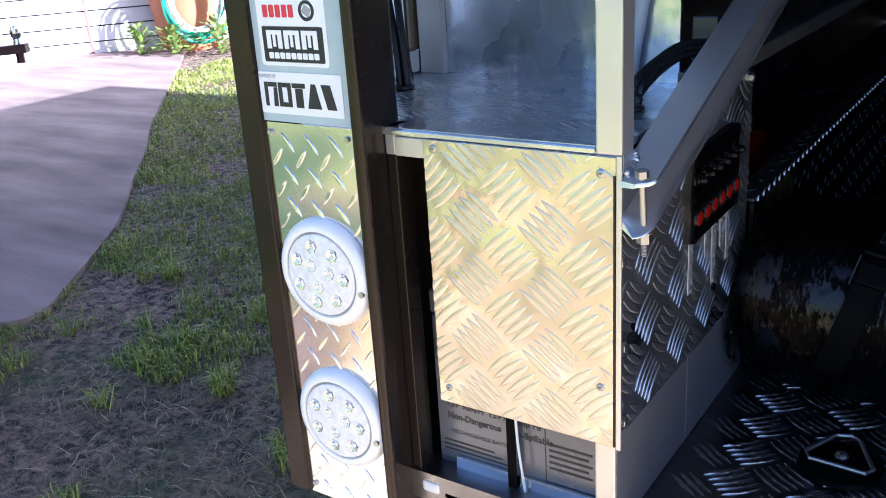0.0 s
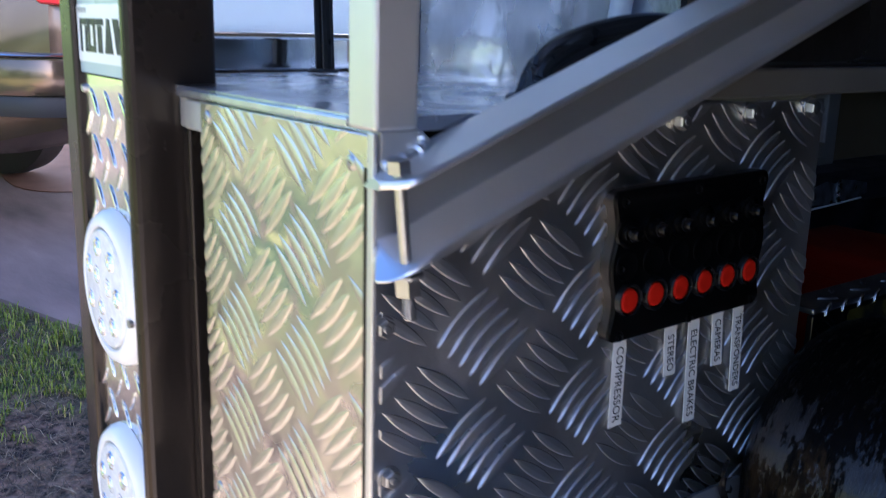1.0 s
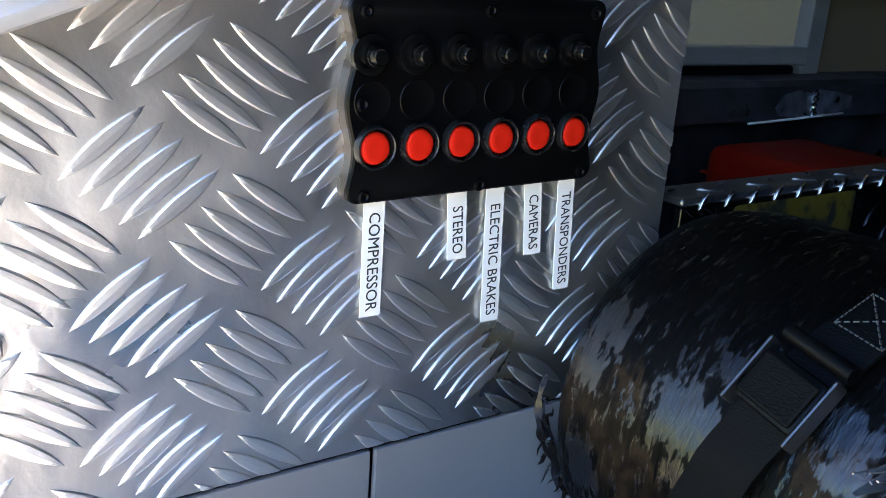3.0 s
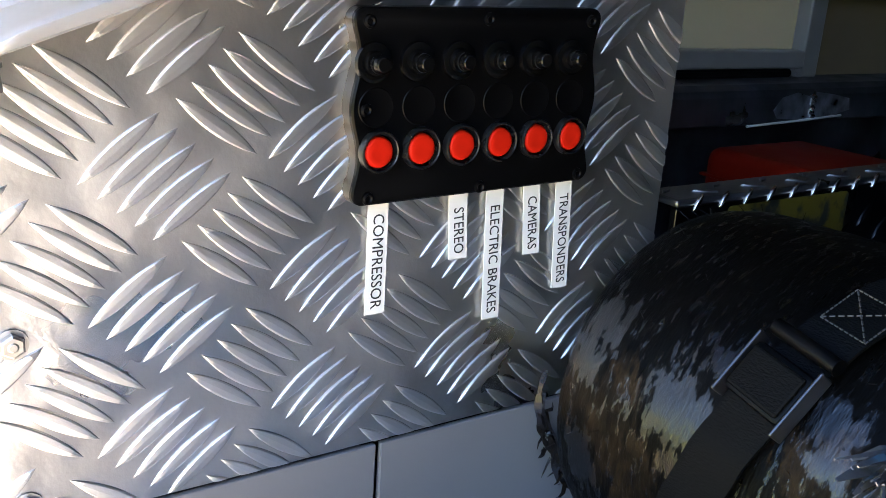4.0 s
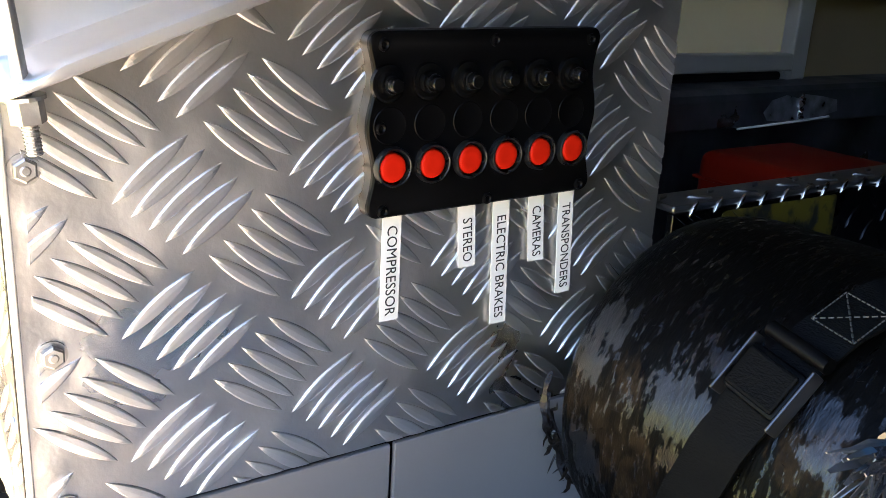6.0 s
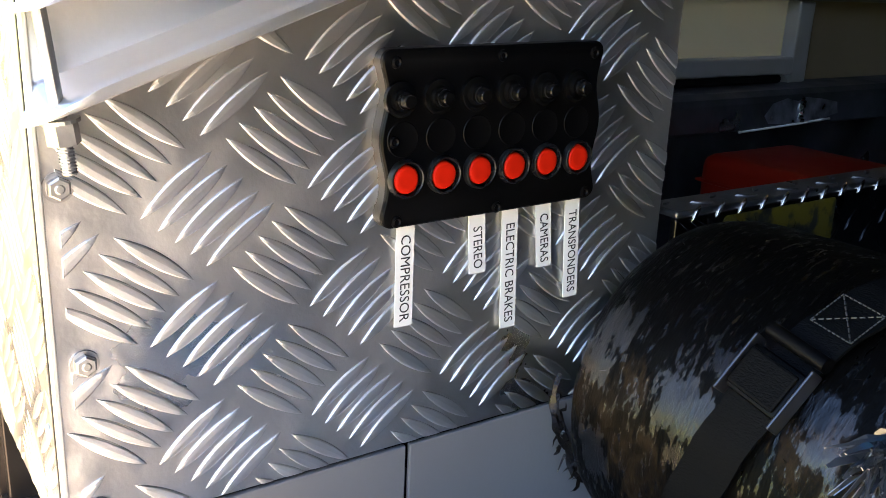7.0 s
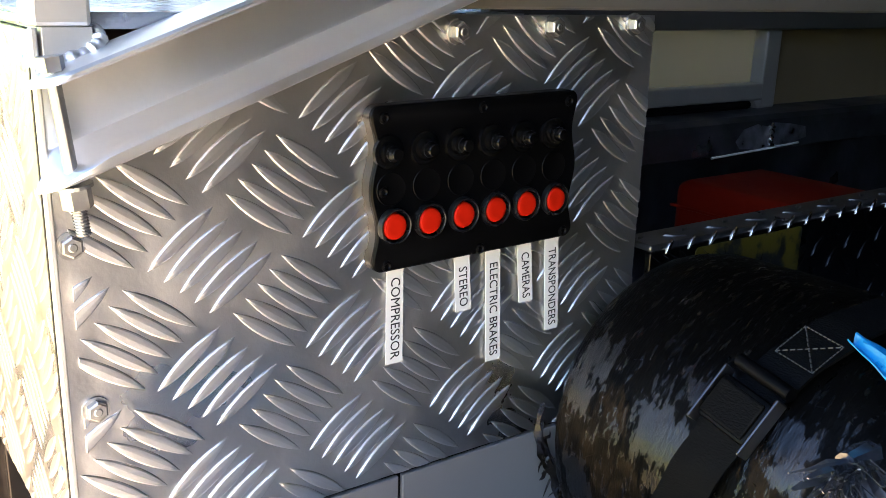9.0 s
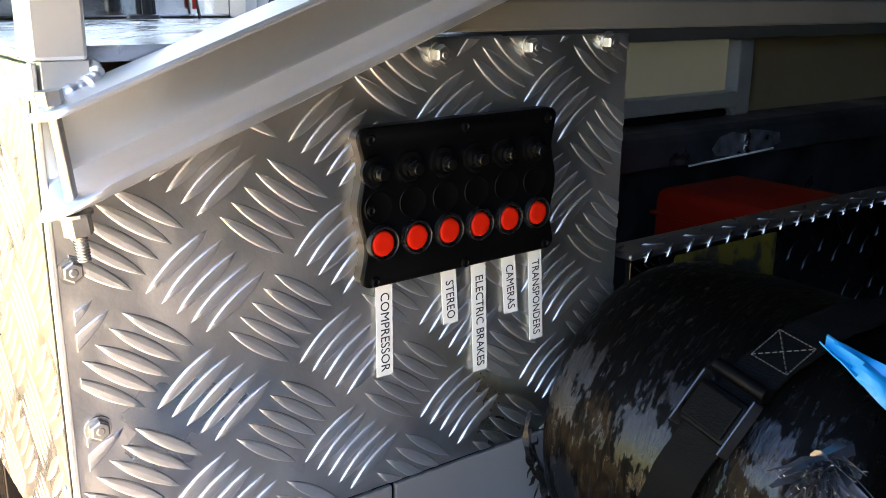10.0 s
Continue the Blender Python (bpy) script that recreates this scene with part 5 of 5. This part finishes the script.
def torn_film():
    """Curled strips of torn dark film along the tyre's shoulder."""
    t = thing("torn_film", "torn glossy black film fraying off the tyre shoulder", "plastic film")
    rnd = random.Random(17)
    for k in range(3):
        rings = []
        for i in range(22):
            s = i / 21
            a = 0.16 - 0.15 * k - (0.62 + 0.1 * k) * s
            r = TR - 0.013 - 0.004 * k + 0.006 * math.sin(s * 5 + k * 2) * s
            q = Vector((TY[0] - TH * (0.985 + 0.012 * k) - 0.004 * s * s - 0.0015 * math.sin(s * 9 + k), TY[1] - r * math.cos(a), TY[2] + r * math.sin(a)))
            w = (0.0008 + 0.0011 * math.sin(math.pi * s) ** 0.6) * (1 + 0.35 * math.sin(s * 23 + k))
            e = Vector((-0.5, -0.6 * math.cos(a), 0.6 * math.sin(a))).normalized()
            n = Vector((0.0003, 0.0003, 0))
            rings.append([q - e * w, q + e * w, q + e * w + n, q - e * w + n])
        part("film_strip", loft(rings), FILM_DARK, t, smooth=True)
    for k in range(12):
        a = rnd.uniform(-0.7, -0.08)
        r = TR - 0.016 + rnd.uniform(-0.010, 0.004)
        p = Vector((TY[0] - TH * rnd.uniform(0.95, 1.0), TY[1] - r * math.cos(a), TY[2] + r * math.sin(a)))
        d = Vector((-rnd.uniform(0.1, 0.5), -rnd.uniform(0.0, 0.4), -rnd.uniform(0.6, 1.0))).normalized()
        e = d.cross(Vector((rnd.uniform(-1, 1), rnd.uniform(-1, 1), rnd.uniform(-1, 1)))).normalized()
        L, w = rnd.uniform(0.006, 0.016), rnd.uniform(0.0006, 0.0018)
        v = d.cross(e) * 0.0003
        rings = []
        for s, ww in ((0.0, 1.0), (0.4, 0.9), (0.75, 0.6), (1.0, 0.12)):
            q = p + d * L * s + e.cross(d) * 0.003 * math.sin(s * 4 + k)
            rings.append([q - e * w * ww, q + e * w * ww, q + e * w * ww + v, q - e * w * ww + v])
        part("film_strip", loft(rings), FILM_DARK, t)
    return t


torn_film()


def blue_wrapper():
    t = thing("blue_wrapper", "crumpled bright blue plastic wrapper lying on the tyre", "wrapper")
    rings = []
    for i in range(17):
        s = i / 16
        w = 0.004 + 0.0055 * min(1, s * 2)
        row = []
        for j in range(9):
            u = j / 8 * 2 - 1
            x = 0.206 + 0.09 * s + 0.25 * w * u
            a = 1.12 - 0.17 * s + w * u / TR
            q = (x - TY[0]) / TH
            r = TR - 0.034 * min(1, abs(q)) ** 8 + 0.012 + 0.004 * noise.noise((s * 7, u * 2, 1)) + 0.003 * math.sin(u * 4 + s * 6)
            row.append(Vector((x, TY[1] - r * math.cos(a), TY[2] + r * math.sin(a))))
        rings.append(row + [p - Vector((0, 0, 0.001)) for p in row[::-1]])
    part("sheet", loft(rings), BLUE_P, t, smooth=True)
    return t


blue_wrapper()


def fuel_can():
    t = thing("jerry_can", "red plastic jerry can standing in the storage bin", "jerry can")
    bm = box(-0.318, -0.13, 0.83, 1.01, 0.4385, 0.634, 0.016, seg=4)
    part("body", bm, RED_P, t, smooth=True)
    part("moulding_seam", box(-0.3195, -0.1285, 0.8285, 1.0115, 0.598, 0.602, 0.0015), RED_P, t, "raised moulding seam")
    return t


fuel_can()
t = thing("steel_pipe", "short worn steel pipe lying across the storage bin", "pipe")
part("tube", pipe([(-0.15, 1.16, 0.662), (-0.06, 1.28, 0.662), (0.0, 1.36, 0.667)], 0.007, 12), DARK_STEEL, t, smooth=True)
t = thing("yellow_strip", "yellow strip with dark blotches on the bin side", "sticker")
part("vinyl", prism(rounded(0.476, 0.618, 0.626, 0.674, 0.004), "x", 0.0078, 0.0084), YELLOW, t)

# ---- yard ----


def wall_boards():
    """White board wall beyond the drive; boards overlap and meet at one upright joint."""
    root = tagged(new("wall_yard"), "sunlit white weatherboard wall with fine dark joints", "wall", kind="structure")
    root.matrix_world = pose(-7.8, 5.05, GZ, 0, 0, 53.13)
    meshes = {}

    def board(x0, x1, k):
        key = (x0, x1)
        if key not in meshes:
            bm = prism([(0.0, 0.0), (-0.024, 0.0), (-0.012, 0.136), (0.0, 0.136)], "x", x0, x1)
            me = bpy.data.meshes.new("board")
            bmesh.ops.recalc_face_normals(bm, faces=bm.faces)
            bm.to_mesh(me)
            bm.free()
            me.materials.append(BOARD)
            meshes[key] = me
        o = new("board", meshes[key])
        o.parent = root
        o.location = (0, 0, -0.02 + k * 0.15)
    for k in range(17):
        board(-8.0, -0.012, k)
        board(0.012, 8.0, k)
    part("joint_strip", box(-0.012, 0.012, -0.03, 0.0, -0.02, 2.53), PINK, root, "pinkish joint strip")
    part("backing", box(-8.0, 8.0, 0.03, 0.1, -0.05, 2.54), CAR_LOW, root)
    return root


wall_boards()


def in_yard(x, y, z):
    """A place given along the yard wall, out from it and up."""
    c, s = math.cos(radians(53.13)), math.sin(radians(53.13))
    return (-7.8 + c * x + s * y, 5.05 + s * x - c * y, z + GZ)


def hose_holder():
    t = thing("hose_holder", "terracotta half-pot hose holder with looped green hose", "hose holder")
    c = in_yard(0.95, 0.16, 0.0)
    part("pot", spin([(0.0, 0.0), (0.0, 0.26), (0.15, 0.31), (0.55, 0.36), (0.9, 0.38), (0.95, 0.40), (0.95, 0.34), (0.3, 0.26)], (c[0], c[1], GZ - 0.02), "z", 40), TERRA, t, "terracotta body", True)
    rnd = random.Random(7)
    for k in range(7):
        cx, r = 1.02 + rnd.uniform(-0.05, 0.06), 0.30 + rnd.uniform(-0.05, 0.05)
        zc, yo = 0.5 + rnd.uniform(-0.04, 0.04), 0.60 + 0.035 * k
        p = [in_yard(cx + r * math.sin(a) * 0.9, yo, zc + r * 1.15 * -math.cos(a)) for a in [i / 36 * 2 * math.pi for i in range(36)]]
        part("hose_loop", pipe(p, 0.016, 8, closed=True), HOSE if k % 3 else HOSE_W, t, "garden hose loop", True)
    part("hook", rod(in_yard(1.02, 0.3, 0.72), in_yard(1.02, 0.9, 0.74), 0.02), RUST, t)
    return t


hose_holder()


def leaf_plant(x, y, seed, n=90, r=0.28):
    t = thing("garden_plant", "low plant with bright yellow-green leaves at the wall's foot", "plant", "plants along the wall")
    rnd = random.Random(seed)
    c = Vector(in_yard(x, y, 0.0))
    stem, leaves = bmesh.new(), bmesh.new()
    for k in range(n):
        a, e = rnd.uniform(0, 6.28), rnd.uniform(0.3, 1.45)
        L = r * rnd.uniform(0.5, 1.2)
        d = Vector((math.cos(a) * math.cos(e), math.sin(a) * math.cos(e), math.sin(e)))
        tip = c + d * L
        if k % 6 == 0:
            rod(c, tip, 0.004, 0.002, 5, stem)
        side = d.cross(Vector((0, 0, 1))).normalized()
        w = rnd.uniform(0.025, 0.05)
        f = (d + Vector((0, 0, -0.6))).normalized()
        v = [tip - f * w, tip + side * w * 0.6, tip + f * w * 1.3, tip - side * w * 0.6]
        leaves.faces.new([leaves.verts.new(p) for p in v])
    part("stem", stem, LEAF, t)
    part("foliage", leaves, LEAF, t)
    return t


for i, (x, y) in enumerate(((0.75, 0.75), (1.15, 0.95), (1.6, 0.8), (0.45, 0.5), (1.9, 0.6), (1.4, 0.55))):
    leaf_plant(x, y, 20 + i, 110, 0.26 + 0.04 * (i % 3))


def car():
    t = thing("parked_car", "silver-beige wagon with towbar, parked on the drive", "car")
    t.matrix_world = pose(-4.12, 1.49, GZ + 0.012, 0, 0, 38)
    # body rings from the tail forward, along -x; half width, sill, waist, roof
    stations = [(0.0, 0.70, 0.36, 0.80, 0.80), (-0.06, 0.82, 0.30, 0.90, 0.92), (-0.35, 0.86, 0.25, 0.95, 1.00), (-0.75, 0.87, 0.22, 0.95, 1.06),
                (-1.15, 0.87, 0.2, 0.94, 1.34), (-1.6, 0.87, 0.2, 0.93, 1.43), (-2.3, 0.87, 0.2, 0.92, 1.43), (-2.8, 0.87, 0.2, 0.92, 1.25),
                (-3.3, 0.86, 0.2, 0.90, 0.98), (-4.1, 0.84, 0.22, 0.80, 0.86), (-4.4, 0.70, 0.3, 0.66, 0.70)]
    rings = []
    for x, w, s, b, r in stations:
        top = 0.62 if r > b + 0.15 else 0.86
        half = [(0.0, s - 0.03), (w * 0.8, s - 0.03), (w * 0.95, s + 0.02), (w, s + 0.16), (w * 1.0, (s + b) / 2 + 0.04), (w * 0.96, b), (w * top, r - 0.04), (w * top * 0.8, r), (0.0, r + 0.02)]
        rings.append([(x, y, 1.3 * z + 0.1) for y, z in half] + [(x, -y, 1.3 * z + 0.1) for y, z in half[-2:0:-1]])
    body = loft(rings)
    part("body", body, CAR_PAINT, t, smooth=True)
    # rear bumper with a grey skirt
    def band(z0, z1, out, mat, name, lab):
        rr = []
        path = [(-0.75, 0.875), (-0.4, 0.885), (-0.15, 0.87), (-0.02, 0.80), (0.05, 0.66), (0.085, 0.4), (0.095, 0.0)]
        path = path + [(x, -y) for x, y in path[-2::-1]]
        for x, y in path:
            dx, dy = (0.5, 0.86 * (1 if y > 0 else -1)) if abs(y) > 0.6 else (1, 0)
            o = Vector((dx, dy, 0)).normalized()
            zm = (z0 + z1) / 2
            prof = [(-0.06, z0), (out * 0.8, z0), (out + 0.01, zm), (out * 0.8, z1), (-0.06, z1)]
            rr.append([Vector((x, y, 0)) + o * a + Vector((0, 0, z)) for a, z in prof])
        part(name, loft(rr), mat, t, lab, True)
    band(0.655, 0.80, 0.02, CAR_PAINT, "bumper", "body-coloured bumper")
    band(0.565, 0.65, 0.0, CAR_LOW, "bumper_skirt", "grey lower bumper skirt")
    band(0.806, 0.828, 0.022, CHROME, "bumper_trim", "bright bumper strip")
    for s in (-1, 1):
        part("tail_light", box(-0.12, 0.03, s * 0.55, s * 0.83, 1.02, 1.3, 0.03, seg=3), TAIL_RED, t, "red tail light", True)
        part("side_window", prism([(-1.15, 1.4), (-2.75, 1.39), (-2.35, 1.83), (-1.5, 1.84)], "y", s * 0.70, s * 0.80), CAR_GLASS, t, "dark side glass")
    part("boot_recess", box(-0.01, 0.045, -0.4, 0.4, 0.88, 1.03, 0.02), CAR_LOW, t, "recess for the plate")
    part("rear_window", prism([(-0.78, 1.50), (-1.12, 1.83), (-1.10, 1.86), (-0.74, 1.51)], "y", -0.55, 0.55), CAR_GLASS, t, "dark rear glass")
    for x in (-1.62, -3.6):
        for s in (-1, 1):
            c = (x, s * 0.79, 0.37)
            w = part("wheel", spin([(-0.1, 0.23), (-0.11, 0.28), (-0.1, 0.36), (0.0, 0.368), (0.1, 0.36), (0.11, 0.28), (0.1, 0.23)], c, "y", 40), RUBBER_FAR, t, "black tyre", True)
            part("rim", spin([(-0.085, 0.229), (-0.05, 0.12), (-0.04, 0.0), (0.04, 0.0), (0.05, 0.12), (0.085, 0.229)], c, "y", 32), ALU, w, "alloy rim", True)
    bar_ = part("towbar", loft([[(x, y + dy, z + dz) for dy, dz in ((-0.03, -0.02), (0.03, -0.02), (0.03, 0.02), (-0.03, 0.02))] for x, y, z in
                                ((-0.5, 0, 0.50), (0.0, 0, 0.51), (0.16, 0, 0.54), (0.27, 0, 0.61), (0.36, 0, 0.645), (0.50, 0, 0.65))]), RUST, t, "rusty dark tow tongue")
    part("tow_ball", spin([(0.485, 0.02), (0.50, 0.018), (0.51, 0.016), (0.52, 0.024), (0.545, 0.026), (0.565, 0.018), (0.572, 0.0)], (0.46, 0, 0.186), "z", 24), CHROME, bar_, "chrome tow ball", True)
    part("ball_nut", rod((0.46, 0, 0.585), (0.46, 0, 0.632), 0.02, seg=6), RUST, bar_)
    return t


car()


def grass():
    rnd = random.Random(11)
    poly = outline
    green, dry = ([], []), ([], [])

    def on_drive(x, y):
        c = False
        for (x0, y0), (x1, y1) in zip(poly, poly[1:] + poly[:1]):
            if (y0 > y) != (y1 > y) and x < (x1 - x0) * (y - y0) / (y1 - y0) + x0:
                c = not c
        return c

    def blade(into, x, y, L, lean, lift, w, bend):
        verts, faces = into
        a = rnd.uniform(0, 6.28)
        dx, dy = math.cos(a), math.sin(a)
        k = len(verts)
        bx, by = -dy * w, dx * w
        g = GZ - 0.012
        mx, my, mz = x + dx * L * 0.4 * lean - dy * bend, y + dy * L * 0.4 * lean + dx * bend, g + 0.006 + L * 0.7 * lift
        verts.extend([(x - bx, y - by, g - 0.002), (x + bx, y + by, g - 0.002), (mx + bx * 0.7, my + by * 0.7, mz), (mx - bx * 0.7, my - by * 0.7, mz),
                      (x + dx * L * lean, y + dy * L * lean, g + 0.006 + L * (1.05 - 0.4 * lean) * lift)])
        faces.extend([(k, k + 1, k + 2, k + 3), (k + 3, k + 2, k + 4)])
    n = 0
    while n < 125000:
        x, y = rnd.uniform(-6.0, -0.5), rnd.uniform(-0.6, 5.2)
        d = math.hypot(x - 0.3, y + 0.6)
        if rnd.random() > min(1.0, (2.2 / d) ** 1.4) or on_drive(x, y):
            continue
        cover = 0.9 * noise.noise((x * 1.1, y * 1.1, 5.0)) + 0.8 * noise.noise((x * 3.3, y * 3.3, 2.0)) + 0.5 * noise.noise((x * 9, y * 9, 4.0))
        far = (-x + 0.8 * y - 2.35) * 0.42
        bare = cover + min(far, 0.5) < rnd.uniform(-0.14, 0.24)
        if bare and rnd.random() > 0.34:
            continue
        n += 1
        wide = 1 + 0.22 * d
        if bare or rnd.random() < 0.3 + 0.9 * noise.noise((x * 2.1, y * 2.1, 8.0)):
            blade(dry, x, y, rnd.uniform(0.015, 0.065), 1.3, rnd.uniform(0.02, 0.22), rnd.uniform(0.0006, 0.0014) * wide, rnd.uniform(-0.01, 0.01))
        else:
            tuft = max(0.0, noise.noise((x * 5.1, y * 5.1, 9.0)))
            blade(green, x, y, rnd.uniform(0.010, 0.030) * (1 + 1.9 * tuft), rnd.uniform(0.4, 1.4), 1.0, rnd.uniform(0.0008, 0.0018) * wide, rnd.uniform(-0.003, 0.003))
    spots = [(-1.73, 0.84, 110), (-1.42, 0.70, 120), (-1.72, 0.68, 60), (-1.05, 0.55, 60), (-2.2, 1.2, 90)]
    spots += [(rnd.uniform(-2.6, -0.7), rnd.uniform(0.0, 1.6), 30) for k in range(18)]
    for cx, cy, count in spots:
        if on_drive(cx, cy):
            continue
        for q in range(count):
            blade(green, cx + rnd.gauss(0, 0.016), cy + rnd.gauss(0, 0.016), rnd.uniform(0.04, 0.085), rnd.uniform(0.5, 1.4), 0.9, 0.0021, rnd.uniform(-0.008, 0.008))
    for name, (verts, faces), mat, label, category in (("grass", green, BLADES, "short patchy green lawn grass with brighter tufts", "grass"),
                                                       ("dry_clippings", dry, STRAW, "dry straw-coloured grass clippings on bare earth", "clippings")):
        me = bpy.data.meshes.new(name)
        me.from_pydata(verts, [], faces)
        me.materials.append(mat)
        tagged(new(name, me), label, category, kind="stuff")


grass()
